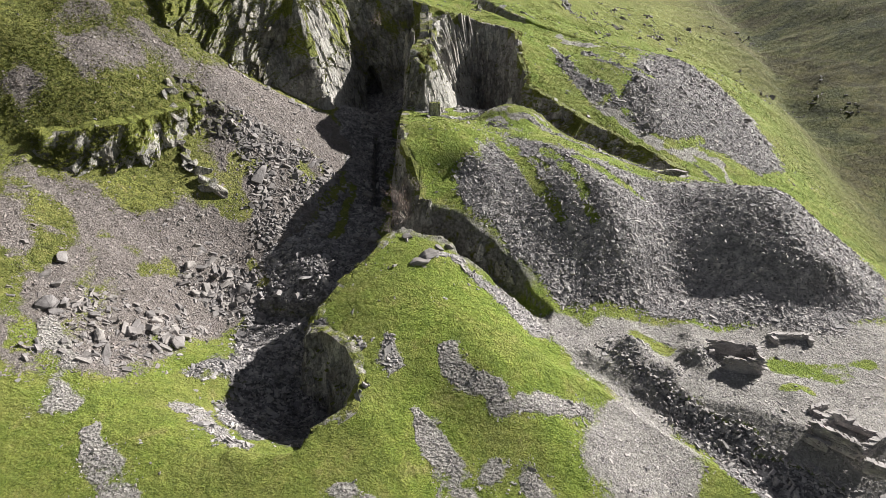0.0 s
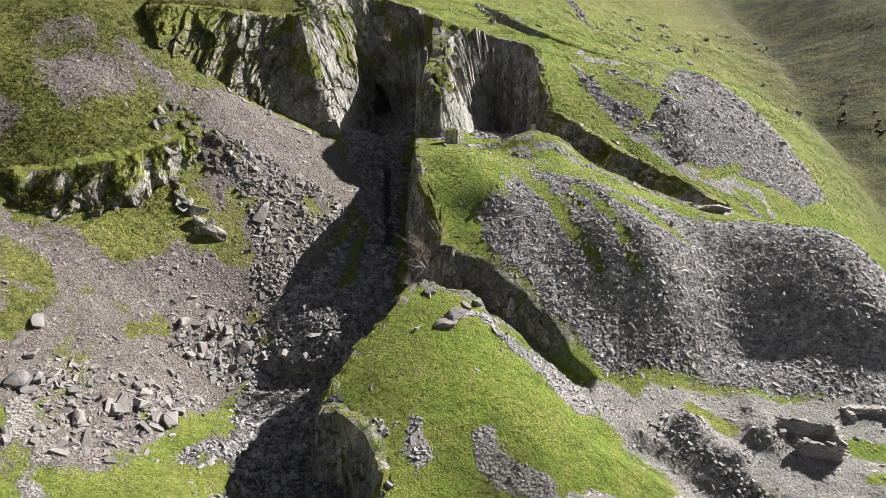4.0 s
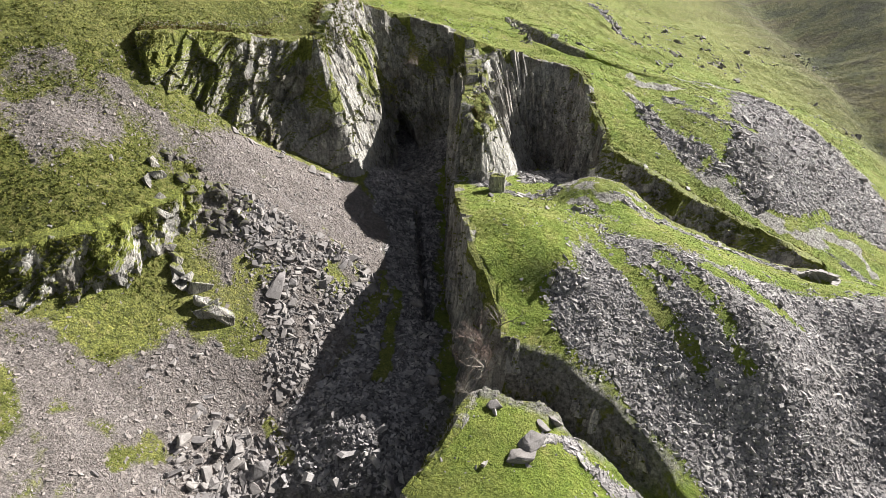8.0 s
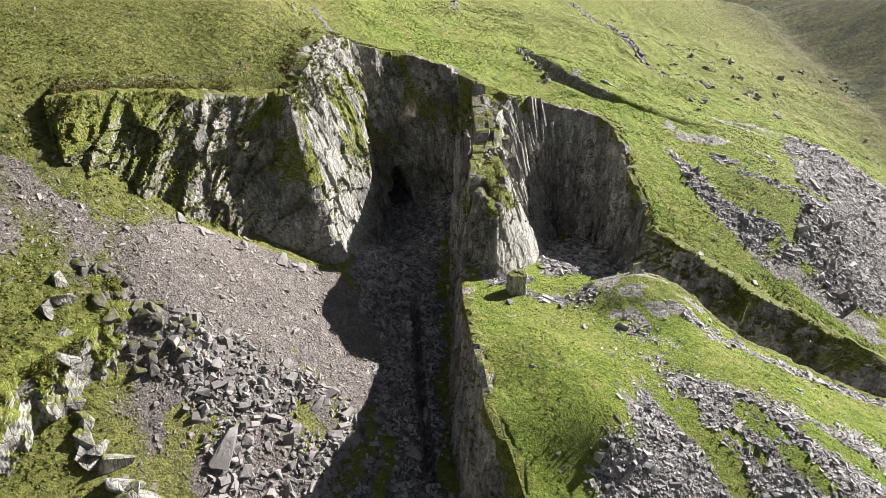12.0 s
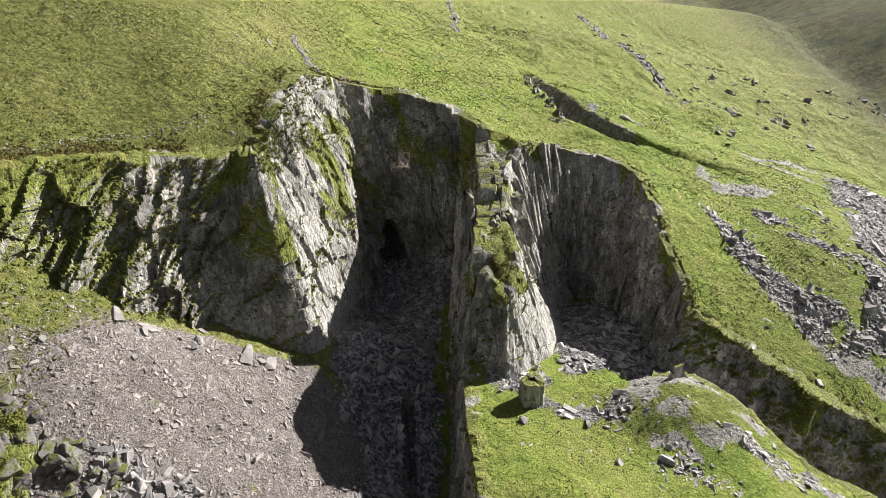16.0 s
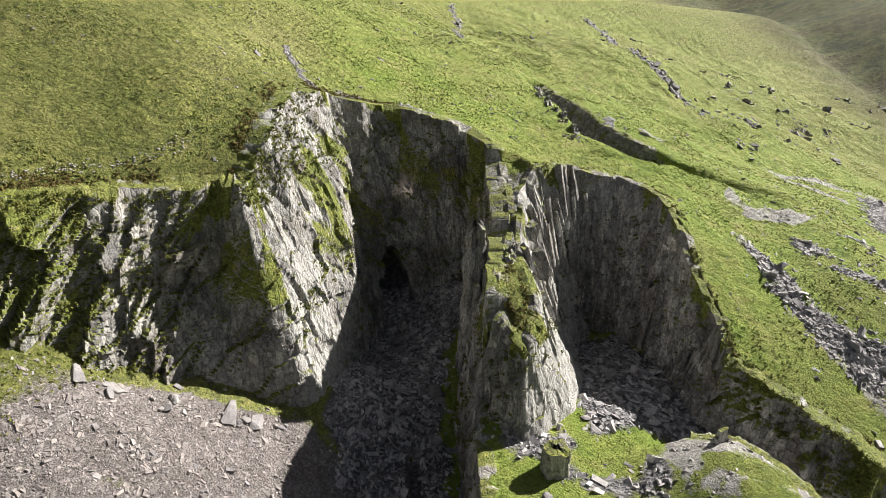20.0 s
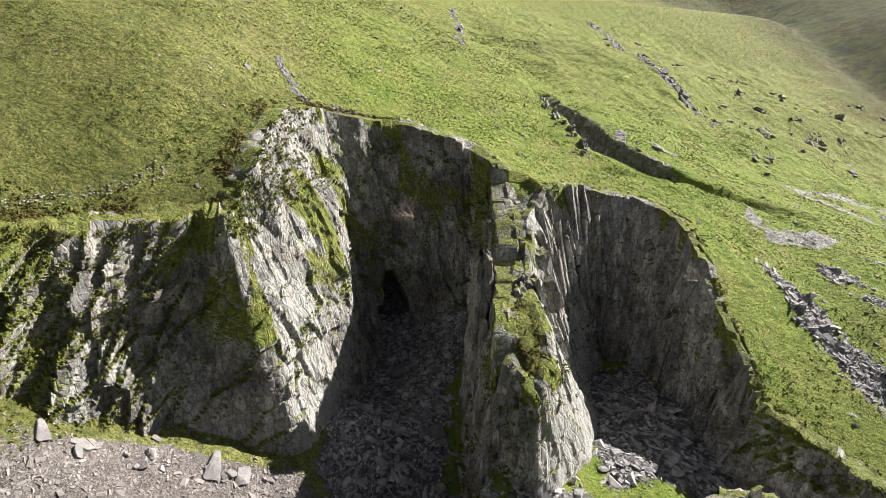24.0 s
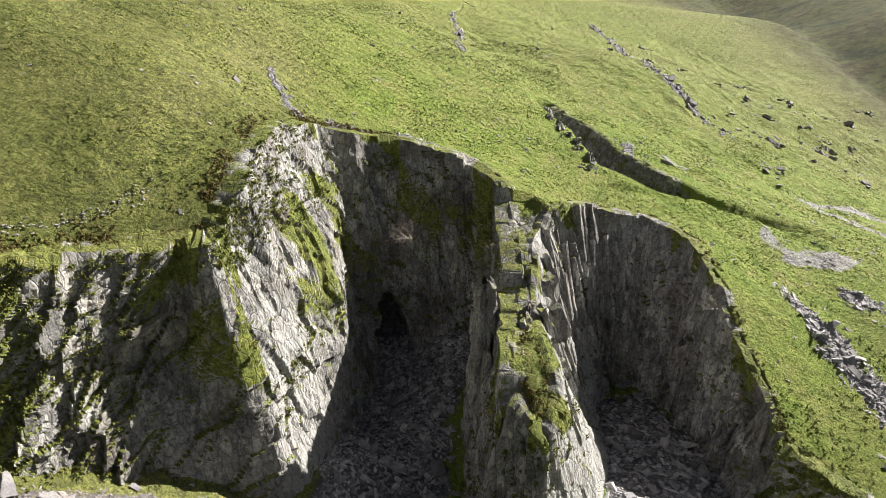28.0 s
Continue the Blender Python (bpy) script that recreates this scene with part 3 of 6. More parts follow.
GULLY = [(-8, 71.4, 3), (-4.5, 70.6, 3.6), (0.5, 69, 4), (5, 66, 3.4), (9, 61.5, 1.8), (11.5, 59, 1.0)]
SPOIL_GULLY = [(15, 50.5, -0.6), (19, 47.6, -2.2), (23, 43.6, -3.4), (28, 39, -4.6), (34, 33, -6), (40, 25, -8)]


def blend(a, b, dist, width):
    """a inside (dist < 0), b outside, over a band just outside the edge."""
    t = np.clip((dist - 0.15) / width, 0, 1)
    return a * (1 - t) + b * t


def ground_height(x, y):
    x, y = np.asarray(x, float), np.asarray(y, float)
    bench, hill = h_bench(x, y), h_hill(x, y)
    # far country: long moor slopes that close the view
    r = np.sqrt((x - 10) ** 2 + (y - 90) ** 2)
    moor = 38 + 0.05 * (y - 200) - 0.10 * (x - 60) + 14 * fbm(x / 190 + 3, y / 190, 4, 21) + 110 * smooth(260, 900, r)
    moor = np.where(y < 60, -14 - 0.05 * (60 - y) + 0.0 * x, moor)
    rough_ground = smooth(4, 30, x) * smooth(118, 135, y)
    hill = hill + smooth(45, 110, r) * (1.6 * fbm(x / 22, y / 22, 4, 91) + 0.5 * fbm(x / 6, y / 6, 3, 92)) + (0.10 + 0.3 * rough_ground) * (1 - 2 * np.abs(fbm(x / 4.5 + y / 30, y / 7, 3, 93))) + 0.12 * fbm(x / 1.3, y / 1.3, 2, 94)
    hill = hill * (1 - smooth(130, 260, r)) + moor * smooth(130, 260, r)
    bench = bench * (1 - smooth(70, 130, r)) + np.minimum(moor, -8 - 0.06 * (60 - y)) * smooth(70, 130, r)
    beyond = np.clip(x - 80 - 0.22 * (y - 120), 0, 400)
    hill = hill + smooth(100, 130, y) * (0.34 * np.maximum(beyond - 8, 0) - 2.5 * smooth(0, 8, beyond) * smooth(40, 8, beyond) + smooth(5, 40, beyond) * 5 * fbm(x / 45, y / 60, 4, 87))
    dh = outline(HILL_EDGE, x, y)
    z = blend(hill, bench, dh, np.where(x < 40, 0.4, 3 + (np.clip(x, 40, 90) - 40) * 0.4))
    # hummocks and steps of old tips on the bench
    z = z + np.where(dh > 0, 0.25, 0.18) * fbm(x / 5.0, y / 5.0, 4, 3) * smooth(0, 400, 400 - r)
    z = z + 2.8 * np.exp(-(((((x - 12.4) / 6.2) ** 2 + ((y - 98.3) / 4.8) ** 2) ** 1.3))) * (1 + 0.15 * fbm(x / 2.2, y / 2.2, 3, 77))
    foot = smooth(59, 64, y) * smooth(84, 74, y)
    z = z + foot * np.where(dh > 0, 1.0, 0.0) * (3.0 * np.exp(-(((x - 47) / 7) ** 2)) - 1.8 * np.exp(-(((x - 31) / 6) ** 2)) + 0.5 * np.exp(-(((x - 22) / 4) ** 2)) + 0.35 * fbm(x / 6, y / 12, 3, 97))
    z = z + 0.9 * np.exp(-(((x - 0.5) / 3.5) ** 2 + ((y - 87.4) / 3.6) ** 2)) + 0.8 * np.exp(-(((x - 3.4) / 3.4) ** 2 + ((y - 81.6) / 2.6) ** 2)) + 0.4 * np.exp(-(((x - 1.4) / 2.2) ** 2 + ((y - 75.4) / 2.4) ** 2))
    # heaps of waste in the yard, and the stone-lined hollow at the end of the cutting
    for hx, hy, hr, hh in ((27.6, 52.4, 1.6, 1.2), (20.6, 53.4, 1.8, 1.3), (23.4, 50.2, 1.6, 0.8), (28.4, 55.6, 2.4, 0.7), (35.2, 47.0, 1.8, 0.6)):
        z = z + hh * np.exp(-((x - hx) ** 2 + (y - hy) ** 2) / hr**2) * (1 + 0.4 * fbm(x / 0.9, y / 0.9, 3, 83))
    z = z - 1.7 * np.exp(-((((x - 35.2) / 1.9) ** 2 + ((y - 85.4) / 1.2) ** 2) ** 3))
    d, zb = along(GULLY, x, y)
    d = d + 0.9 * fbm(x / 2.2, y / 2.2, 4, 98)
    z = np.minimum(z, zb + np.clip(d - 1.1, 0, None) * np.where(y > 66, 4.0, 2.2))
    d, zb = along(SPOIL_GULLY, x, y)
    z = np.minimum(z, zb + np.clip(d - 0.8, 0, None) * 0.55)
    # the gash in the upper grass, and the ditch that runs on from it
    d, w = along([(7.8, 162.4, 0.4), (9.4, 157, 0.9), (11, 152.2, 1.2), (11.4, 147.8, 1.3), (12.2, 143.6, 1.3), (15.6, 140.8, 1.0), (18.8, 139, 0.5)], x, y)
    d = d + 0.5 * fbm(x / 2.0, y / 2.0, 3, 95)
    z = z - 3.6 * w / 1.3 * (1 - smooth(0.5, 2.3, d))
    d, w = along([(18.8, 139, 0.9), (22, 137.6, 1.0), (26.5, 136.2, 0.9), (33, 134.8, 0.6), (38, 132.6, 0.0)], x, y)
    z = z - w * (1 - smooth(0.2, 1.3, d + 0.3 * fbm(x / 1.6, y / 1.6, 3, 96)))
    d, w = along([(8.4, 136.8, 0.2), (10.8, 137.6, 0.4), (13.4, 137.2, 0.4), (16, 136.4, 0.1)], x, y)
    z = z - w * (1 - smooth(0.2, 1.2, d))
    ridge = h_ridge(x, y)
    z = np.where(outline(RIDGE_EDGE, x, y) < 0, ridge + 0.4 * fbm(x / 1.4, y / 1.4, 3, 8), z)
    quarry = h_quarry(x, y)
    quarry = quarry - 1.7 * smooth(65.0, 64.4, y + 0.15 * (x + 20)) * smooth(-25.5, -23, x) * smooth(-13, -15, x) * smooth(61.8, 63.6, y)
    # the narrow drain along the floor of the cut
    d, _ = along([(-11.9, 107, 0), (-11.3, 97, 0), (-10.7, 90, 0), (-10.4, 85.6, 0)], x, y)
    quarry = quarry - 1.5 * (1 - smooth(0.15, 0.6, d + 0.15 * fbm(x, y, 2, 99)))
    crag = h_crag(x, y) + 0.3 * fbm(x / 3, y / 3, 3, 14)
    quarry = quarry + 0.3 * fbm(x / 4, y / 4, 4, 11)
    quarry = blend(np.maximum(crag, quarry), quarry, outline(CRAG_EDGE, x, y), np.where((y > 90) | (x < -53), 6.0, 0.4))
    wx, wy = x + 0.35 * vnoise(x / 1.3, y / 1.3, 31), y + 0.35 * vnoise(x / 1.3, y / 1.3, 32)
    wide = np.where(((x < -20) & (y < 46)), 6.0, np.where((x < -13) & (y < 44), 1.6, np.where((x < -46) & (y > 60), 3.5, 0.35)))
    z = blend(quarry, z, outline(QUARRY_EDGE, wx, wy), wide)
    pit = h_pit(x, y) + 0.3 * fbm(x / 2, y / 2, 3, 12)
    z = blend(np.minimum(pit, z), z, outline(PIT_EDGE, wx, wy), 0.35)
    return z


def spaced(lo, hi, step, far_lo, far_hi, grow=1.13):
    """Even steps from lo to hi, then wider and wider ones outside."""
    mid = list(np.arange(lo, hi + step / 2, step))
    for end, sign in ((far_lo, -1), (far_hi, 1)):
        s, v, out = step, (lo if sign < 0 else hi), []
        while (v - end) * sign < 0:
            s *= grow
            v += sign * s
            out.append(v)
        mid = out[::-1] + mid if sign < 0 else mid + out
    return np.array(mid)


def mesh_from(name, verts, quads, mats, smooth_faces=False):
    me = bpy.data.meshes.new(name)
    verts, quads = np.asarray(verts, np.float32), np.asarray(quads, np.int32)
    me.vertices.add(len(verts))
    me.vertices.foreach_set("co", verts.ravel())
    k = quads.shape[1]
    me.loops.add(quads.size)
    me.loops.foreach_set("vertex_index", quads.ravel())
    me.polygons.add(len(quads))
    me.polygons.foreach_set("loop_start", np.arange(len(quads), dtype=np.int32) * k)
    me.polygons.foreach_set("loop_total", np.full(len(quads), k, np.int32))
    me.polygons.foreach_set("use_smooth", np.full(len(quads), smooth_faces))
    for m in mats:
        me.materials.append(m)
    me.update(calc_edges=True)
    me.validate()
    return me


def grid_quads(rows, cols):
    a = np.arange(rows * cols).reshape(rows, cols)
    return np.stack([a[:-1, :-1], a[:-1, 1:], a[1:, 1:], a[1:, :-1]], -1).reshape(-1, 4)


def set_attribute(me, name, values):
    at = me.attributes.new(name, "FLOAT", "POINT")
    at.data.foreach_set("value", np.asarray(values, np.float32))

# ---- ground sheet ----
gx = spaced(-64, 76, 0.36, -900, 1200, 1.1)
gy = spaced(30, 206, 0.36, -260, 1500, 1.1)
GX, GY = np.meshgrid(gx, gy)
GZ = ground_height(GX, GY)


def strokes(lines, x, y, soft=1.0):
    """Cover that follows lines: 1 on the line, 0 past its half width."""
    out = np.zeros(np.shape(x))
    for line in lines:
        d, w = along(line, x, y)
        out = np.maximum(out, 1 - smooth(w * 0.25, w * 1.7, d))
    return out


def sampler(grid):
    """Heights or covers between the sheet's own points."""
    def look_up(x, y):
        x, y = np.asarray(x, float), np.asarray(y, float)
        i = np.clip(np.searchsorted(gx, x) - 1, 0, len(gx) - 2)
        j = np.clip(np.searchsorted(gy, y) - 1, 0, len(gy) - 2)
        u, v = np.clip((x - gx[i]) / (gx[i + 1] - gx[i]), 0, 1), np.clip((y - gy[j]) / (gy[j + 1] - gy[j]), 0, 1)
        return (grid[j, i] * (1 - u) + grid[j, i + 1] * u) * (1 - v) + (grid[j + 1, i] * (1 - u) + grid[j + 1, i + 1] * u) * v
    return look_up


land = sampler(GZ)

SLATE_AREAS = [
    [(1.5, 77.5), (3.5, 80), (6, 80), (7.5, 85.5), (8, 92.5), (12, 91.5), (14, 88), (18.4, 84), (30, 82), (43, 82), (56, 86), (58, 74.5), (59, 68), (54, 60), (43, 56), (28, 59.5), (23, 61), (14, 61), (10, 66), (6.5, 70), (3, 72.4)],
    [(34.7, 110.5), (38.5, 117), (44, 130), (51, 143), (57, 145), (59, 137), (63.9, 124), (67, 114), (64.2, 104.7), (56.8, 98), (52.1, 101.8), (41.7, 100.8), (36.4, 102), (34, 105.6)],
    [(18.9, 53.5), (23, 48.3), (28, 43.5), (33.5, 38.3), (40, 30), (34, 28), (26, 38), (22, 45), (18, 50)],
    [(-9.5, 68), (-9, 118), (-3, 134), (-8, 137), (-20, 137), (-21, 124), (-19.6, 113), (-19.4, 108), (-18, 104), (-16.6, 100), (-15, 88), (-19, 80), (-24, 72), (-26, 64), (-18, 54)],
    [(-28.2, 51.8), (-24.3, 56.1), (-26, 62), (-16, 58), (-9, 50), (-9, 43), (-17, 42), (-23.2, 45.9), (-23.1, 51.8)],
    [(2.5, 104), (4, 124), (12, 125), (14, 112), (16, 104), (38, 92), (38, 89), (16, 99), (10, 103), (8, 105.5)],
    [(-4, 104.4), (1, 103.8), (1.6, 102), (-0.6, 100.6), (-4, 101.4)],
]
PALE_AREAS = [
    [(18, 58.6), (26, 58), (31, 57), (53, 58), (60, 50), (60, 30), (40, 30), (34.5, 37), (28, 44), (23, 48.6), (18, 52.5), (14, 57)],
    [(9.6, 101.6), (13.6, 102), (16.6, 99.6), (17, 96.4), (12, 95.2), (10, 97.4)],
    [(7.6, 59.3), (11.8, 59.6), (18, 57.4), (18.5, 51.7), (22.2, 46), (22.8, 39), (20, 34), (13.6, 34), (12.6, 40.9), (17.5, 46.5), (16, 50), (11, 54.5)],
]
BROWN_AREAS = [
    [(-15, 92), (-17, 104), (-20.5, 108), (-24, 107), (-29.4, 105.8), (-36, 102.4), (-41, 96), (-40, 92), (-36, 87), (-33, 81), (-33, 78), (-37.6, 74.5), (-42.3, 71.2), (-47, 72.6), (-54, 72), (-54, 69.5), (-47, 67.5), (-41, 62), (-40, 56), (-33, 53.6), (-28, 57.5), (-25, 66), (-22, 74), (-18, 83)],
    [(-55.5, 90.2), (-49.4, 94.4), (-45, 94), (-44.6, 91.4), (-47.4, 87), (-49.4, 83.6), (-52.6, 85.6)],
    [(-46, 58), (-40, 57), (-32, 58), (-30, 55), (-33, 49), (-41, 46), (-50, 48)],
    [(-60, 80), (-56, 78), (-54, 82), (-58, 84)],
    [(-62, 68), (-47, 67.5), (-41, 62), (-42, 56), (-52, 56), (-62, 60)],
    [(-52, 97.5), (-44, 99.6), (-37, 99), (-37, 92), (-42, 93.6), (-46, 95.4)],
]
DRY_SLOPE = [(-58, 96), (-47, 100), (-38, 101), (-31, 103), (-33, 97), (-40, 90), (-47, 94), (-58, 91)]
TURF_LINES = [
    [(-14, 88, 0.6), (-14.6, 82, 0.9), (-15.6, 76, 0.9)],
    [(8.6, 87, 1.8), (9.6, 84.4, 1.5), (11.4, 80.8, 1.4), (13, 77, 1.4), (14.6, 73.4, 1.2), (15.8, 70.6, 0.9)],
    [(9, 89.8, 2.4), (16.4, 87.6, 2.9), (22.2, 84.2, 2.5), (30, 82.2, 2.2), (42, 83, 2.0), (54, 86.4, 3), (64, 92, 3.6)],
    [(15.6, 83, 1.3), (17.4, 79, 1.0), (19, 75.4, 1.0), (20, 70, 0.8)],
    [(20, 81, 1.0), (24, 77.5, 1.0), (28, 75.6, 0.7)],
    [(13.4, 81.5, 0.5), (15, 78.4, 0.4)],
    [(-0.4, 82, 1.6), (0.6, 78.6, 1.6), (0.4, 75, 1.9), (0.6, 72.4, 1.4)],
    [(0, 86, 3.4), (2, 90, 3.0), (4, 86, 2.6)],
    [(-46, 75.4, 1.8), (-42, 75, 2.4), (-38.4, 77.4, 1.8), (-36, 78.4, 1.0)],
    [(-31, 88, 0.9), (-32, 90.4, 1.2), (-30.6, 86, 0.8)],
    [(-36, 103.2, 1.0), (-30, 105.6, 0.6), (-25, 106.6, 0.4)],
    [(-48, 66, 2.6), (-45, 61, 1.6), (-50, 56, 2.4)],
    [(36, 51, 1.4), (40, 49.6, 1.3), (46, 51, 0.9)],
    [(34.6, 47.6, 0.7), (37, 47, 0.6)],
    [(24.5, 53.6, 1.0), (22, 55.6, 1.1)],
    [(-32, 55, 1.0), (-29, 56.5, 1.0)],
    [(-24, 68, 0.8), (-26, 71, 0.7)],
    [(31, 125, 1.0), (38, 127, 1.2), (46, 129, 1.0)],
    [(31, 120.5, 0.7), (36, 118, 0.9), (42, 116, 0.6)],
    [(44, 101, 1.2), (48, 104, 0.9)],
    [(9.6, 36.6, 1.6), (8, 41, 1.6)],
    [(10.6, 99, 1.0), (13, 98.2, 1.5), (15.2, 97.6, 0.9)],
    [(12, 96, 0.9), (15.4, 95.6, 0.9)],
]
SCREE_LINES = [
    [(-3, 62.4, 0.4), (1.6, 63.6, 0.5), (4.5, 60.4, 0.7), (8, 58, 1.2), (10, 55, 1.2)],
    [(0.5, 50, 0.8), (1.5, 47.5, 1.2), (3, 45.6, 1.2), (6, 44, 0.9), (10, 43.4, 1.1), (14, 44, 1.1)],
    [(-5.8, 50.5, 0.5), (-6.2, 49, 0.8), (-5.5, 47.8, 0.8)],
    [(-3, 43.6, 0.5), (-1.5, 41.5, 1.0), (0, 39, 1.1), (1, 35, 1.5)],
    [(3, 37.6, 1.4), (6, 38.4, 0.9), (9, 36, 1.3)],
    [(-26, 45.5, 0.8), (-22, 42.8, 1.0), (-19, 41.2, 0.7)],
    [(-32, 40.5, 0.8), (-30, 38, 1.2), (-27, 36, 1.3)],
    [(-9.5, 36, 0.8), (-7, 35.4, 0.9)],
    [(-36, 43, 1.5), (-38, 48, 1.3), (-42, 52, 1.0)],
    [(2.6, 88, 0.5), (3.6, 86, 0.5), (5.4, 84, 0.4)],
    [(11.5, 96.8, 0.5), (16, 93.6, 0.7), (24, 89.6, 0.8), (32, 88, 0.9), (38, 87.4, 0.9)],
    [(-0.5, 99.4, 0.9), (2.4, 98, 1.0), (6, 97.4, 1.2), (7.5, 99.6, 0.9)],
    [(22.6, 122.9, 0.7), (24.4, 117.4, 1.2), (26, 112.6, 1.5), (28.6, 109.4, 1.7), (33.5, 106, 1.6), (37.2, 103, 1.8)],
    [(30.1, 123.1, 0.8), (32.6, 119, 1.2), (36.4, 116.7, 1.3), (37.6, 113.1, 1.4)],
    [(34.3, 125.6, 0.4), (38, 122.8, 0.6)],
    [(60, 78, 1.0), (55, 84, 0.6), (48, 90, 0.6), (44, 96, 0.6)],
    [(39, 168, 0.5), (37.4, 180, 0.9), (33.4, 190, 1.0), (40, 225, 1.4), (40, 260, 1.2)],
    [(-3.5, 181, 0.7), (-3.6, 197, 0.8), (-3.9, 218, 0.8)],
    [(-26.3, 143, 0.5), (-24.7, 136, 0.5), (-23.4, 134, 0.5)],
    [(12, 143, 0.1), (15.6, 147, 0.9), (16.2, 150, 0.5)],
    [(18.4, 141.5, 0.7), (19.6, 141, 0.5)],
    [(50, 143, 0.6), (58, 134, 0.9), (64, 128, 0.7)],
    [(26.6, 52.4, 1.2), (28.6, 52.4, 1.2)],
    [(19.8, 53.6, 1.4), (21.6, 53.2, 1.4)],
    [(22.8, 50.4, 1.0), (24, 50, 1.0)],
    [(8.4, 161, 0.5), (10.6, 151, 0.7), (12, 144, 0.8), (17, 140, 0.5)],
]

# pale gravel streaks along the edges of the upper tip and on the bank
PALE_LINES = [
    [(42, 150.4, 1.4), (47, 149.6, 1.8), (50, 150, 1.6), (53, 147, 1.4), (56.8, 142.9, 1.3), (59, 136.8, 1.2), (61.7, 130.6, 1.0), (66, 121, 1.0)],
    [(23.2, 121.6, 0.3), (26, 110.6, 0.6), (28.6, 106.6, 0.9), (31.6, 104, 1.0), (35, 101.4, 1.2), (38.6, 98.4, 1.4), (43, 97.6, 1.6)],
    [(27, 133, 0.8), (26.3, 130.6, 1.4), (28, 128.8, 1.4), (33.7, 129.3, 1.2)],
    [(42.5, 148.4, 1.0), (47.5, 141.1, 0.9)],
    [(45, 99.4, 1.0), (48.6, 98.6, 0.9), (49.4, 96.4, 0.6), (48.8, 93.4, 0.5)],
    [(11.5, 96.8, 0.5), (16, 93.6, 0.7), (24, 89.6, 0.8), (32, 88, 0.9), (38, 87.4, 0.9)],
    [(21, 148, 0.7), (22.6, 145, 0.5)],
    [(9.4, 101.4, 0.7), (12.6, 100.8, 1.1), (15.4, 98.6, 1.0), (17, 96, 0.7)],
    [(9.6, 97.4, 0.6), (11.6, 95.6, 0.9), (14.4, 94.6, 0.6)],
    [(8, 94.4, 0.5), (10.6, 93, 0.8)],
    [(1.7, 86.4, 0.5), (4.2, 85.2, 0.7), (6.2, 83, 0.8), (7.4, 80.6, 0.8)],
]
HUMP = [(8.4, 101.4), (13, 102.4), (17.4, 99), (19, 95.4), (12.4, 94.2), (7.6, 96.6)]
BARE = [(-6, 116), (-3.4, 126), (-0.8, 127.6), (2.4, 127), (5, 124), (3.6, 112), (0.8, 113.4), (-2, 114.6)]


def area_cover(areas, x, y, soft=1.2):
    out = np.zeros(np.shape(x))
    for a in areas:
        out = np.maximum(out, 1 - smooth(-soft, soft, outline(a, x, y)))
    return out


def covers(x, y):
    """How much of the ground is slate waste, brown scree and moor."""
    wx, wy = x + 0.9 * vnoise(x / 2.4, y / 2.4, 51) + 0.4 * vnoise(x / 0.9, y / 0.9, 53), y + 0.9 * vnoise(x / 2.4, y / 2.4, 52) + 0.4 * vnoise(x / 0.9, y / 0.9, 54)
    gap = np.clip(0.85 + 1.1 * fbm(x / 2.2, y / 2.2, 3, 55), 0, 1)
    slate = np.maximum(area_cover(SLATE_AREAS, wx, wy, 1.6), strokes(SCREE_LINES, wx, wy) * gap)
    brown = area_cover(BROWN_AREAS, wx, wy, 2.6)
    turf = strokes(TURF_LINES, x + 0.4 * (wx - x), y + 0.4 * (wy - y)) * np.clip(1.05 + 1.1 * fbm(x / 2.0, y / 2.0, 4, 57), 0, 1)
    patch = np.maximum(smooth(0.25, 0.55, fbm(x / 6, y / 6, 3, 41)), smooth(-32, -44, x) * smooth(0.0, 0.3, fbm(x / 3.5, y / 3.5, 4, 42)))
    slate = slate * (1 - turf)
    patch = patch * (1 - 0.85 * area_cover([BROWN_AREAS[1], BROWN_AREAS[3]], x, y))
    brown = np.maximum(brown, 0.62 * area_cover([DRY_SLOPE], wx, wy, 3.0)) * (1 - turf) * (1 - 0.7 * patch)
    pale = np.maximum(area_cover(PALE_AREAS, wx, wy, 1.8), strokes(SCREE_LINES[:10] + PALE_LINES, wx, wy) * gap)
    pale = np.maximum(pale, 0.95 * area_cover([HUMP], wx, wy, 1.6) * smooth(-0.2, 0.15, fbm(x / 1.6, y / 1.6, 4, 58))) * (1 - turf)
    heath = smooth(-30, -38, x) * smooth(74, 80, y) * (0.55 + 0.7 * fbm(x / 7, y / 7, 3, 44)) + (1 - smooth(-1.0, 1.5, outline(HEATH, x, y))) * 0.8 + 0.75 * (1 - smooth(-0.6, 0.6, outline(RIDGE_TOP, x, y))) + 0.5 * area_cover([HUMP], x, y, 1.0)
    heath = heath + 0.75 * smooth(-26, -34, x) * smooth(106, 102, y) * smooth(48, 56, y) * smooth(-0.15, 0.25, fbm(x / 5, y / 5, 4, 46))
    moor = smooth(-12, 30, x - 72 - 0.16 * (y - 120)) + smooth(240, 420, np.hypot(x, y - 90))
    lush = smooth(-22, -8, x + 0.12 * (y - 90) + 4 * fbm(x / 8, y / 8, 3, 45)) * (1 - smooth(60, 100, x)) * (1 - 0.6 * smooth(140, 200, y))
    off = outline(QUARRY_EDGE, x, y)
    heath = np.maximum(heath, 0.85 * smooth(6.0, 1.0, off + 2.0 * fbm(x / 4, y / 4, 3, 59)) * (off > -1) * smooth(-20, -25, x) * smooth(100, 104, y))
    lush = np.maximum(lush, 0.8 * smooth(66, 56, y) * smooth(-60, -40, x))
    return slate, brown, np.clip(moor, 0, 1), pale, np.clip(heath, 0, 1), lush


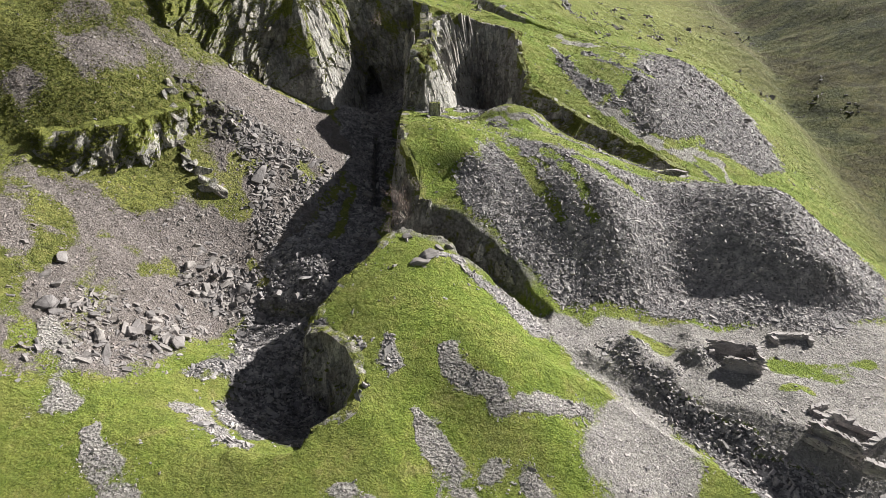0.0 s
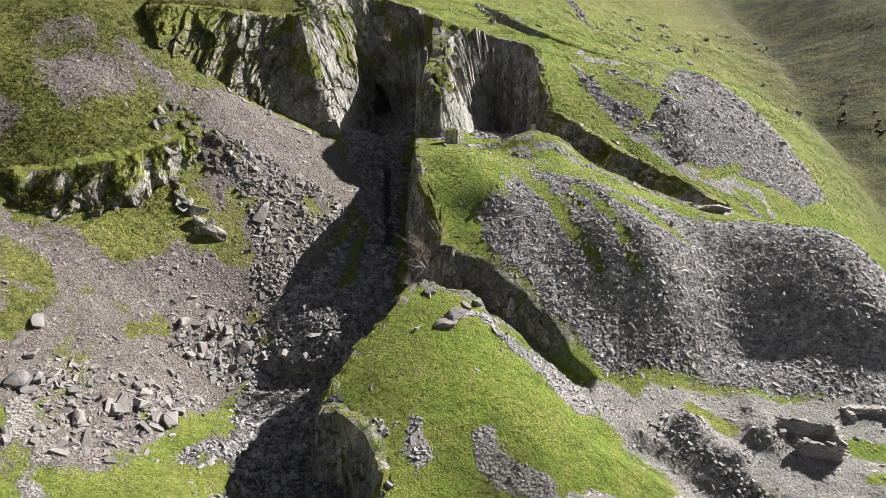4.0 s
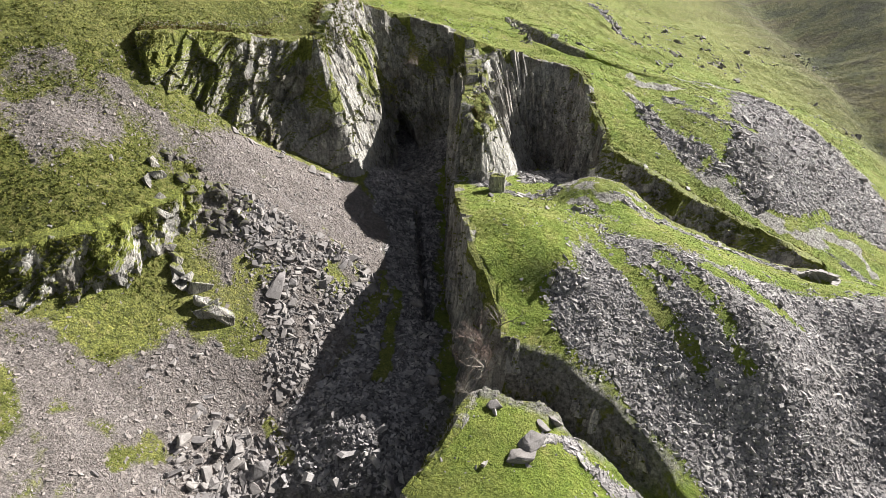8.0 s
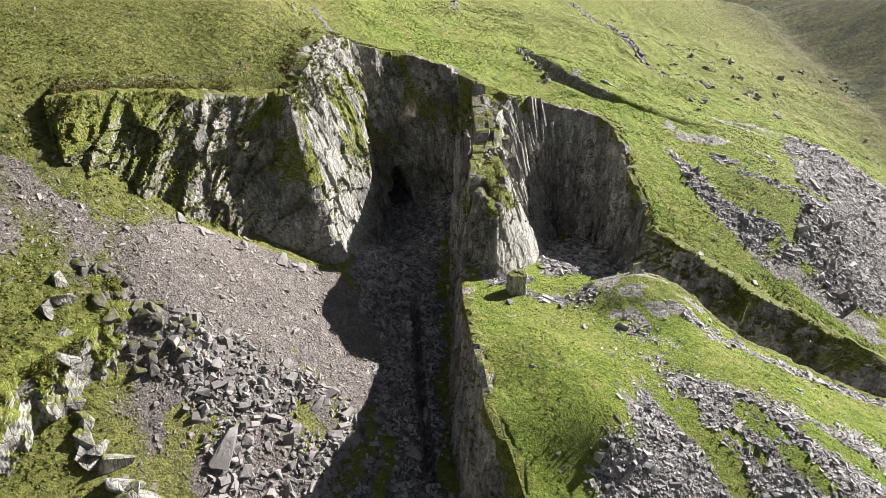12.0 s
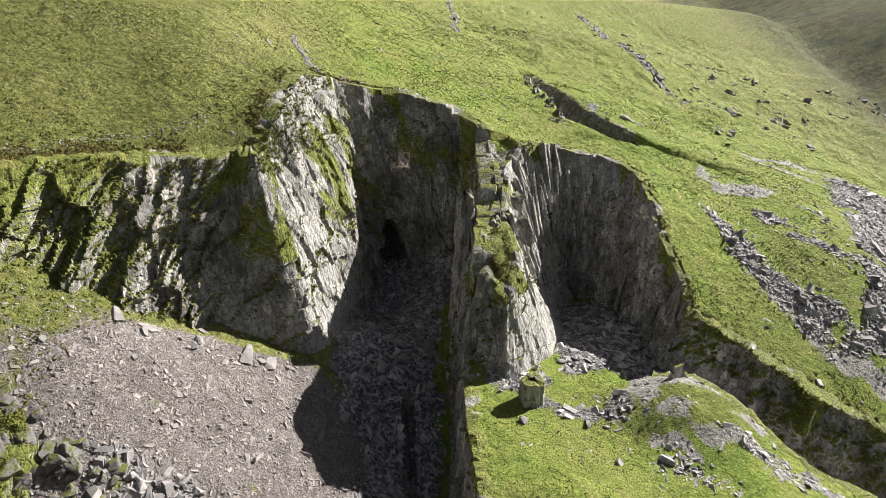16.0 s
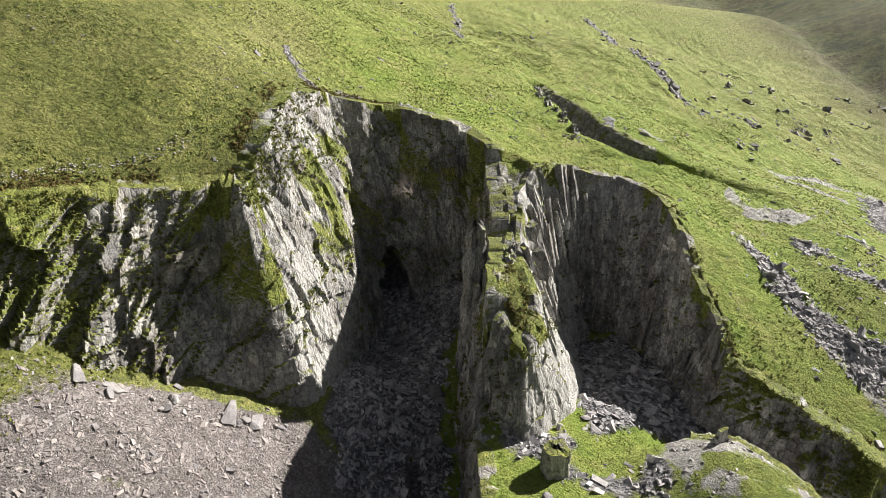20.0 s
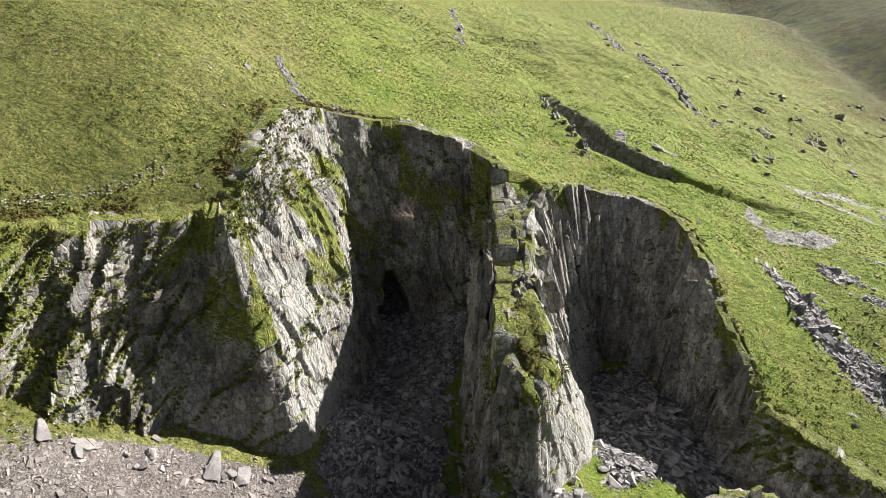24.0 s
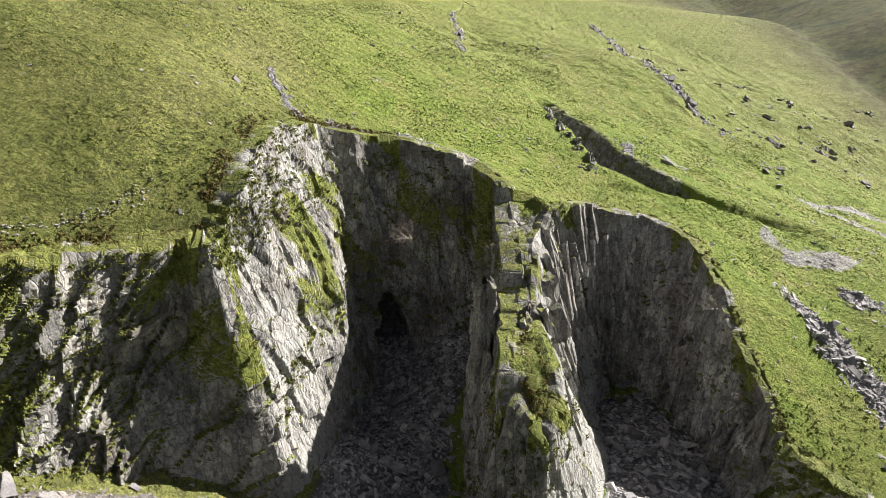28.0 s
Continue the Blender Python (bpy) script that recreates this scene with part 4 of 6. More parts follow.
RIDGE_TOP = [(-5.4, 107), (-2.6, 105), (0.4, 109), (1.6, 114), (-4.6, 114)]
HEATH = [(-64, 74), (-50, 75), (-43, 80), (-39, 86), (-42, 90), (-50, 86), (-60, 84)]
slate_c, brown_c, moor_c, pale_c, heath_c, lush_c = covers(GX, GY)
ground_me = mesh_from("ground", np.stack([GX, GY, GZ], -1).reshape(-1, 3), grid_quads(*GX.shape), [M_GROUND], True)
set_attribute(ground_me, "slate", slate_c.ravel())
set_attribute(ground_me, "brown", brown_c.ravel())
set_attribute(ground_me, "moor", moor_c.ravel())
set_attribute(ground_me, "pale", pale_c.ravel())
set_attribute(ground_me, "heath", heath_c.ravel())
set_attribute(ground_me, "lush", lush_c.ravel())
notch_side = strokes([[(8.6, 162.6, 0.6), (12, 153.4, 1.0), (12.4, 148.6, 1.1), (13.2, 144.6, 1.1), (16.4, 141.8, 1.0), (19.4, 139.8, 0.7)]], GX, GY)
gully_side = smooth(4.2, 2.6, along(GULLY, GX, GY)[0]) * smooth(61, 64, GY) * 0.75
set_attribute(ground_me, "bare", np.maximum.reduce([area_cover([BARE], GX, GY, 0.8), gully_side, notch_side]).ravel())
looks = [sampler(c) for c in (slate_c, brown_c, moor_c, pale_c, heath_c, lush_c)]


def cover_at(x, y):
    return tuple(f(x, y) for f in looks)


ground = tagged(new("ground", ground_me), "grassy quarry hillside with slate waste tips and scree", "ground", kind="structure")


# ---- rock faces ----
def resample(pairs, step):
    """Evenly spaced rows along a face, on a smooth line through its pairs."""
    p = np.array(pairs, float)
    seg = np.r_[0, np.cumsum(np.hypot(np.diff((p[:, 0] + p[:, 2]) / 2), np.diff((p[:, 1] + p[:, 3]) / 2)) + 0.3)]
    s = np.linspace(0, seg[-1], max(4, int(seg[-1] / step)))
    return np.stack([np.interp(s, seg, p[:, k]) for k in range(4)], -1), s


FACES = {}


def reach(pairs, k):
    """How far along a face its pair number k (with a fraction) stands."""
    p = np.array(pairs, float)
    seg = np.r_[0, np.cumsum(np.hypot(np.diff((p[:, 0] + p[:, 2]) / 2), np.diff((p[:, 1] + p[:, 3]) / 2)) + 0.3)]
    return float(np.interp(k, np.arange(len(p)), seg))


def relief(S, W, tip, block, seed, fold, stretch=1.0):
    """Depth of a jointed slate face: large, middle and small split blocks, each a plane of its own tilt, with open joints."""
    u, w = S + tip * W, W - 0.25 * tip * S
    wob = 0.35 * fbm(u / 3.1, w / 3.1, 3, seed + 40)
    d, out = 0.0, []
    for k, (wide, high, step, tilt, bias, open_joint) in enumerate(((2.0, 1.9, 1.0, 1.3, 0.8, 0.15), (0.9, 1.0, 0.8, 1.1, 0.5, 0.12), (0.42, 0.5, 0.38, 0.52, 0.2, 0.07), (0.2, 0.25, 0.16, 0.18, 0.0, 0.03))):
        n, cx, cy, e = cells((u + wob / (k + 1)) / (block * wide) + 0.3 * k, w / (block * high * stretch), seed + 77 * k)
        t1, t2 = hash2(np.floor(n * 9973), np.floor(n * 131), 5 + k) - 0.5, hash2(np.floor(n * 7919), np.floor(n * 577), 9 + k) - 0.5
        if k == 0:
            step, tilt, open_joint = (v / stretch**1.2 for v in (step, tilt, open_joint))
        d = d + step * (n - 0.5) + tilt * ((1.1 * t1 - fold * bias) * cx + t2 * cy) - open_joint * (1 - smooth(0, 0.07, e))
        out.append(n)
    d = 2.2 * np.tanh((d + 0.8 * fbm(u / 7, w / 7, 3, seed + 9)) / 2.2)
    return d, out[1], out[2], u, w


def middle(a, reach_out=6):
    """Running median: takes out single dips and spikes along a line."""
    q = np.pad(a, reach_out, mode="edge")
    return np.median(np.stack([q[k:k + len(a)] for k in range(2 * reach_out + 1)]), axis=0)


def rock_face(name, pairs, label, step=0.3, rough=1.0, lean=0.0, block=2.2, seed=0, turf=0.0, rise=0.1, cave=None, fold=0.0, moss=0.2, turn=None, soften=0, belly=None, ragged=0.0, stretch=1.0, sun_pale=None):
    """A broken slate face from foot to rim, with a lip that runs back under the turf."""
    p, s = resample(pairs, step)
    inward = np.stack([p[:, 2] - p[:, 0], p[:, 3] - p[:, 1]], -1)
    tang = np.gradient(p[:, :2] + p[:, 2:], axis=0)
    nrm = np.stack([-tang[:, 1], tang[:, 0]], -1)
    nrm *= np.sign((nrm * inward).sum(-1).mean() + 1e-9)
    nrm /= np.linalg.norm(nrm, axis=1)[:, None] + 1e-9
    for _ in range(soften):
        p = np.vstack([p[:1], (p[:-2] + p[1:-1] + p[2:]) / 3, p[-1:]])
    for _ in range(10 + 6 * soften):
        nrm = np.vstack([nrm[:1], (nrm[:-2] + nrm[1:-1] + nrm[2:]) / 3, nrm[-1:]])
    jut = ragged * np.clip(0.25 + 1.3 * fbm(s / 11, s * 0 + seed + 0.4, 2, seed + 70) + 0.9 * fbm(s / 2.2, s * 0 + seed, 3, seed + 71), -0.3, 1.5)

    def rim(back):
        near, far = (ground_height(p[:, 0] - nrm[:, 0] * k, p[:, 1] - nrm[:, 1] * k) for k in (back, back + 0.9))
        return middle(np.maximum(near, far - 0.6))

    z_top = rim(0.65)
    z_low = middle(ground_height(p[:, 2] + nrm[:, 0] * 0.7, p[:, 3] + nrm[:, 1] * 0.7)) - 0.9
    z_top = np.maximum(z_top, z_low + 1.0)
    rows = max(6, int((z_top - z_low).max() / step))
    v = np.linspace(0, 1, rows)[:, None]
    x = p[:, 2] + (p[:, 0] + nrm[:, 0] * jut - p[:, 2]) * v
    y = p[:, 3] + (p[:, 1] + nrm[:, 1] * jut - p[:, 3]) * v
    z = z_low + (z_top - z_low) * v
    S = np.broadcast_to(s, z.shape)
    W = z - z_low.mean()
    d, n1, n2, u, w = relief(S, W, lean, block, seed, fold, stretch)
    if turn:
        # past this reach the beds lean the other way
        k = smooth(turn[0] - 2.0, turn[0] + 2.0, S)
        e, m1, m2, u2, w2 = relief(S, W, turn[1], block * 0.8, seed + 200, 0.3, 1.6)
        d, n1, n2, u, w = d + (0.8 * e - d) * k, n1 + (m1 - n1) * k, n2 + (m2 - n2) * k, u + (u2 - u) * k, w
    amount = rough(S) if callable(rough) else rough
    d = amount * d * smooth(0, 0.04, v) * (1 - 0.8 * smooth(0.72, 1.0, v))
    if belly:
        # the face swells out or hollows in at half its height
        d = d + belly(S) * np.sin(math.pi * np.clip(v, 0, 1)) ** 1.5
    if cave:
        # an arched hollow: place along the face, its floor, half width, height and depth
        arch = ((S - cave[0]) / cave[2]) ** 2 + (np.maximum(z - cave[1], 0) / cave[3]) ** 2 + 0.15 * n2
        d = d - cave[4] * (1 - smooth(0.8, 1.1, arch))
    x, y = x + nrm[:, 0] * d, y + nrm[:, 1] * d
    z = z + 0.3 * (n1 - 0.5) * v
    lips = []
    for back, drop in ((0.5, -rise), (1.2, 0.02), (2.0, 0.5)):
        lips.append((p[:, 0] - nrm[:, 0] * back, p[:, 1] - nrm[:, 1] * back, z[-1] * 0 + rim(max(back, 0.9)) - drop + 0.12 * vnoise(s / 0.7, s * 0, seed)))
    x, y, z = (np.vstack([a] + [l[k][None] for l in lips]) for k, a in enumerate((x, y, z)))
    FACES[name] = np.stack([x, y, z], -1)[:-len(lips)]
    me = mesh_from(name, np.stack([x, y, z], -1).reshape(-1, 3), grid_quads(*x.shape), [M_ROCK])
    vv = np.linspace(0, 1, x.shape[0])[:, None] + 0 * x
    ledge = smooth(-0.02, 0.3, fbm(np.vstack([u, u[-1:], u[-1:], u[-1:]]) / 3.4, np.vstack([w, w[-1:], w[-1:], w[-1:]]) / 7, 4, seed + 33))
    turf = turf(np.broadcast_to(s, x.shape)) if callable(turf) else turf
    set_attribute(me, "turf", (turf + 0.9 * smooth(0.9, 1.0, vv + 0.2 * (ledge - 0.45)) + moss * ledge * smooth(0.3, 0.6, vv)).ravel())
    set_attribute(me, "sun_pale", (sun_pale(np.broadcast_to(s, x.shape), vv) if sun_pale else np.zeros(x.shape)).ravel())
    return tagged(new(name, me), label, "cliff", kind="structure")


CORNER = reach(GREAT_FACE, 9)
# right of the corner the lit lower slab is coloured paler than the rest
rock_face("cliff_great", GREAT_FACE + RIGHT_FACE[1:5], "tall grey slate cliff with mossy ledges", 0.2, lambda s: 0.55 - 0.2 * smooth(reach(GREAT_FACE, 5.6), reach(GREAT_FACE, 6.4), s) * smooth(CORNER + 0.5, CORNER - 0.5, s) + 0.3 * smooth(reach(GREAT_FACE, 6.4), reach(GREAT_FACE, 5.2), s) + 0.2 * smooth(CORNER + 12, CORNER + 18, s), -0.5, 2.3, 3, lambda s: 0.03 + 0.75 * smooth(reach(GREAT_FACE, 3.4), reach(GREAT_FACE, 2.2), s), 0.1, (reach(GREAT_FACE, 15.5), 12.0, 3.0, 10.6, 9.0), 0.9, 0.9, (CORNER, 0.35), 5, lambda s: 2.0 * np.exp(-((s - reach(GREAT_FACE, 12.6)) / 5) ** 2) - 1.2 * np.exp(-((s - reach(GREAT_FACE, 6.6)) / 2.2) ** 2) + 0.8 * smooth(reach(GREAT_FACE, 6.8), CORNER, s) * smooth(CORNER + 8, CORNER, s), 0.9, 1.15, lambda s, v: smooth(CORNER - 0.3, CORNER + 0.6, s) * smooth(CORNER + 8, CORNER + 5, s) * smooth(0.66, 0.5, v))
rock_face("cliff_right", GREAT_FACE[-2:-1] + RIGHT_FACE, "dark upright slate wall of the deep cut", 0.3, 0.5, 0.03, 1.6, 13, -0.1, stretch=2.4)
rock_face("cliff_crater", CRATER_FACE, "short dark rock wall of the hollow", 0.25, 0.5, 0.1, 1.3, 23, -0.1)
# fin and left pit wall get a lighter colour where the sun strikes
rock_face("cliff_pit", PIT_FACE, "upright columns of dark slate round the side pit", 0.26, lambda s: 0.85 - 0.6 * smooth(reach(PIT_FACE, 2.4), reach(PIT_FACE, 3), s) * smooth(reach(PIT_FACE, 7.2), reach(PIT_FACE, 6.4), s), 0.04, 1.3, 33, -0.1, stretch=2.2, sun_pale=lambda s, v: smooth(reach(PIT_FACE, 2.8), reach(PIT_FACE, 3.3), s) * smooth(reach(PIT_FACE, 10.6), reach(PIT_FACE, 9.8), s) * smooth(0.96, 0.86, v))
rock_face("bank_mossy", BANK_FACE, "steep mossy bank beside the narrow cutting", 0.3, 0.8, 0.1, 1.9, 73, 0.08, 0.1, None, 0.0, 0.6, None, 0, None, 1.2)
rock_face("cliff_cut", CUT_FACE, "low rock side of the narrow cutting", 0.3, 0.5, 0.1, 1.3, 43, 0.1)
rock_face("cliff_crag", CRAG_FACE, "low mossy crag above the scree", 0.24, 0.55, -0.3, 1.7, 53, 0.25, 0.1, None, 0.8, 0.7, None, 2, None, 1.2)
rock_face("cliff_notch", NOTCH_FACE, "small rock step in the upper grass", 0.3, 0.7, 0.1, 1.3, 63, 0.0)

# ---- loose stone ----
def ground_normal(x, y, e=0.35):
    dx = (land(x + e, y) - land(x - e, y)) / (2 * e)
    dy = (land(x, y + e) - land(x, y - e)) / (2 * e)
    n = np.stack([-dx, -dy, np.ones_like(dx)], -1)
    return n / np.linalg.norm(n, axis=-1, keepdims=True)


def frames_for(n, tilt, r):
    """Three axes for each stone: laid on the slope n, turned at random and tipped by tilt."""
    n = n + tilt * r.normal(size=n.shape)
    n /= np.linalg.norm(n, axis=1)[:, None]
    a = r.normal(size=n.shape)
    u = a - (a * n).sum(1)[:, None] * n
    u /= np.linalg.norm(u, axis=1)[:, None] + 1e-9
    return u, np.cross(n, u), n


BOX = np.array([(-1, -1, -1), (1, -1, -1), (1, 1, -1), (-1, 1, -1), (-1, -1, 1), (1, -1, 1), (1, 1, 1), (-1, 1, 1)], float) * 0.5
BOX_QUADS = np.array([(0, 3, 2, 1), (4, 5, 6, 7), (0, 1, 5, 4), (1, 2, 6, 5), (2, 3, 7, 6), (3, 0, 4, 7)])


def slabs(name, x, y, size, material, label, category, seed=0, tilt=0.35, thick=0.28, sink=0.1, z=None):
    """Many small broken slabs lying on the ground, as one mesh."""
    r = np.random.default_rng(seed)
    k = len(x)
    n = ground_normal(x, y)
    n[:, 2] = np.maximum(n[:, 2], 0.5)
    u, v, w = frames_for(n, tilt, r)
    corner = BOX[None] + r.uniform(-0.2, 0.2, (k, 8, 3))
    corner[:, 4:, :2] *= r.uniform(0.55, 1.0, (k, 1, 1))
    dim = size[:, None] * np.stack([r.uniform(0.9, 1.9, k), r.uniform(0.45, 0.9, k), thick * r.uniform(0.4, 1.5, k)], -1)
    corner = corner * dim[:, None]
    base = np.stack([x, y, land(x, y) if z is None else z], -1) + w * (dim[:, 2:] * 0.4 - sink * size[:, None])
    pts = base[:, None] + corner[..., :1] * u[:, None] + corner[..., 1:2] * v[:, None] + corner[..., 2:] * w[:, None]
    quads = BOX_QUADS[None] + 8 * np.arange(k)[:, None, None]
    me = mesh_from(name, pts.reshape(-1, 3), quads.reshape(-1, 4), [material])
    return tagged(new(name, me), label, category, kind="stuff")


def sown(count, box, keep, seed):
    """Random places in a box (x0, y0, x1, y1), kept with the chance that keep gives."""
    r = np.random.default_rng(seed)
    x, y = r.uniform(box[0], box[2], count), r.uniform(box[1], box[3], count)
    ok = r.uniform(size=count) < keep(x, y)
    return x[ok], y[ok]


def sizes(k, mean, spread, seed, most=2.0):
    return np.clip(mean * np.exp(spread * np.random.default_rng(seed).normal(size=k)), 0.08, most)


def on_slate(x, y):
    return np.clip(cover_at(x, y)[0] + 0.15 * fbm(x / 2, y / 2, 3, 61), 0, 1) ** 1.5


def on_brown(x, y):
    s, b = cover_at(x, y)[:2]
    return np.clip(b, 0, 1) ** 1.5 * (1 - s)


def steepness_ok(x, y, most=1.4):
    n = ground_normal(x, y)
    return n[:, 2] > 1 / math.sqrt(1 + most * most)


def lay(name, count, box, keep, mean, spread, most, material, label, seed, tilt=0.35, thick=0.28):
    x, y = sown(count, box, keep, seed)
    ok = steepness_ok(x, y)
    x, y = x[ok], y[ok]
    slabs(name, x, y, sizes(len(x), mean, spread, seed + 1, most), material, label, "stones", seed + 2, tilt, thick)
    return len(x)


def on_pale(x, y):
    return np.clip(cover_at(x, y)[3], 0, 1) ** 1.5


lay("tip_slates", 200000, (-2, 55, 60, 94), on_slate, 0.17, 0.5, 0.6, M_SLATE, "loose grey slate waste covering the great tip", 101, 0.28, 0.24)
lay("upper_tip_slates", 85000, (22, 96, 72, 148), on_slate, 0.22, 0.4, 0.7, M_SLATE, "loose grey slate waste on the upper tip", 111, 0.3, 0.24)
lay("yard_chips", 80000, (5, 24, 60, 62), on_pale, 0.095, 0.5, 0.6, M_PALE, "pale slate chips strewn over the old working yard", 121, 0.16, 0.22)
lay("bank_gravel", 44000, (0, 78, 68, 154), on_pale, 0.14, 0.45, 0.6, M_PALE, "pale slate gravel in streaks on the bank", 125, 0.3, 0.25)
lay("spoil_bank_slates", 26000, (12, 26, 42, 56), on_slate, 0.19, 0.5, 0.7, M_SLATE, "grey slate waste on the bank below the yard", 126, 0.45, 0.26)
lay("cut_floor_rubble", 36000, (-30, 40, -4, 132), on_slate, 0.23, 0.5, 1.2, M_SLATE, "dark slate rubble on the floor of the cut", 131, 0.4, 0.26)
lay("side_pit_rubble", 14000, (-4, 86, 40, 126), lambda x, y: on_slate(x, y) * (outline(QUARRY_EDGE, x, y) > 0.5), 0.30, 0.5, 1.2, M_SLATE, "slate rubble on the side pit floor", 141, 0.4, 0.26)
lay("hill_stones", 30000, (-30, 110, 70, 265), lambda x, y: on_slate(x, y) * (outline(QUARRY_EDGE, x, y) > 1.5) * (outline(PIT_EDGE, x, y) > 1.5), 0.32, 0.55, 1.1, M_SLATE, "stony streaks on the upper hillside", 151, 0.4)
lay("front_stones", 70000, (-46, 30, 16, 66), on_pale, 0.095, 0.45, 0.5, M_PALE, "pale slate chips in patches on the front grass", 161, 0.35, 0.25)
lay("scree_chips", 150000, (-60, 44, -14, 108), on_brown, 0.105, 0.5, 0.5, M_SCREE, "fine brown scree chips", 171, 0.25, 0.3)
lay("scree_blocks", 4200, (-56, 44, -14, 108), lambda x, y: on_brown(x, y) * smooth(-0.05, 0.5, fbm(x / 7, y / 7, 3, 62)), 0.26, 0.5, 0.9, M_BOULDER, "grey blocks scattered on the scree", 181, 0.3, 0.35)
BLOCK_FIELD = [(-33.3, 91.8), (-23.2, 92.6), (-16.6, 88.6), (-18.9, 81.1), (-23.8, 74), (-25, 68), (-23.3, 64.8), (-27.5, 62.4), (-33.1, 64.7), (-33, 68), (-27, 74), (-27.5, 82.3), (-31.8, 87.2)]
LOW_BLOCKS = [(-46.2, 57.8), (-40.5, 58), (-32.6, 60), (-28, 60), (-30.2, 55.6), (-33.5, 49.4), (-41, 47.8)]
lay("block_field", 19000, (-36, 60, -14, 98), lambda x, y: area_cover([BLOCK_FIELD], x, y) * smooth(-0.5, 0.3, fbm(x / 4, y / 4, 3, 65)), 0.33, 0.5, 1.1, M_BOULDER, "tumbled grey blocks at the foot of the scree", 191, 0.42, 0.3)
lay("low_block_field", 5200, (-52, 44, -26, 68), lambda x, y: area_cover([LOW_BLOCKS], x, y) * smooth(-0.4, 0.4, fbm(x / 4, y / 4, 3, 66)), 0.34, 0.5, 1.2, M_BOULDER, "tumbled grey blocks on the lower scree", 201, 0.4, 0.38)
lay("grass_stones", 14000, (-62, 30, 74, 200), lambda x, y: (1 - np.clip(cover_at(x, y)[0] + cover_at(x, y)[1], 0, 1)) * smooth(0.0, 0.6, fbm(x / 9, y / 9, 3, 63)), 0.17, 0.5, 0.7, M_BOULDER, "single pale stones lying in the grass", 211, 0.3)


# ---- tufts of rough grass and moss: short blades round many small places ----
def leaf_clumps(name, at, size, count, leaf, material, label, category, seed):
    """Domes of small leaves round each place."""
    r = np.random.default_rng(seed)
    k = len(at) * count
    c = np.repeat(at, count, 0)
    sz = np.repeat(size, count)
    d = r.normal(size=(k, 3))
    d /= np.linalg.norm(d, axis=1)[:, None]
    d[:, 2] = np.abs(d[:, 2]) * 0.75
    p = c + d * (sz * r.uniform(0.35, 1.0, k))[:, None]
    u, v, _ = frames_for(d + 0.2, 0.5, r)
    s = leaf * r.uniform(0.6, 1.4, k)[:, None]
    quad = np.stack([p - u * s, p - v * s * 0.5, p + u * s, p + v * s * 0.5], 1)
    me = mesh_from(name, quad.reshape(-1, 3), np.arange(4 * k).reshape(k, 4), [material])
    return tagged(new(name, me), label, category, kind="stuff")


def tussocks(name, count, box, seed, r0, label, material=None, keep=None):
    x, y = sown(count, box, keep or (lambda x, y: (1 - np.clip(sum(cover_at(x, y)[:4]), 0, 1)) ** 2 * smooth(-0.35, 0.45, fbm(x / 5, y / 5, 4, 71))), seed)
    r = np.random.default_rng(seed + 3)
    ok = steepness_ok(x, y, 1.2)
    x, y = x[ok], y[ok]
    rad = r0 * np.exp(0.35 * r.normal(size=len(x)))
    leaf_clumps(name, np.stack([x, y, land(x, y) - 0.3 * rad], -1), rad, 8, 0.55 * r0, material or M_TUSSOCK, label, "grass", seed + 4)


tussocks("knoll_tussocks", 14000, (-36, 30, 18, 72), 301, 0.11, "tufts of rough grass on the knoll")
tussocks("platform_tussocks", 14000, (-7, 70, 46, 104), 311, 0.12, "tufts of rough grass on the platform")
tussocks("bank_tussocks", 30000, (12, 96, 75, 170), 321, 0.15, "tufts of rough grass on the bank")
tussocks("hill_tussocks", 52000, (-60, 104, 14, 200), 331, 0.15, "tufts of rough grass on the upper hillside")
tussocks("crag_tussocks", 12000, (-64, 70, -34, 112), 341, 0.2, "mossy tufts on the crag", M_MOSS, lambda x, y: cover_at(x, y)[4] * (1 - np.clip(cover_at(x, y)[1], 0, 1)))
lay("hill_outcrop", 22000, (0, 134, 110, 240), lambda x, y: smooth(0.18, 0.5, fbm(x / 14 - y / 40, y / 22, 4, 67)) * smooth(0.0, 0.5, fbm(x / 3, y / 3, 3, 68)), 0.36, 0.55, 1.5, M_BOULDER, "grey stones breaking through the far grass", 221, 0.4, 0.4)

# ---- single things ----
def part(name, me, parent, label="", at=None):
    ob = new(name, me)
    ob.parent = parent
    if at is not None:
        ob.matrix_basis = at
    if label:
        tagged(ob, label)
    return ob


def at_ground(x, y, lift=0.0):
    return float(land(np.array([float(x)]), np.array([float(y)]))[0]) + lift


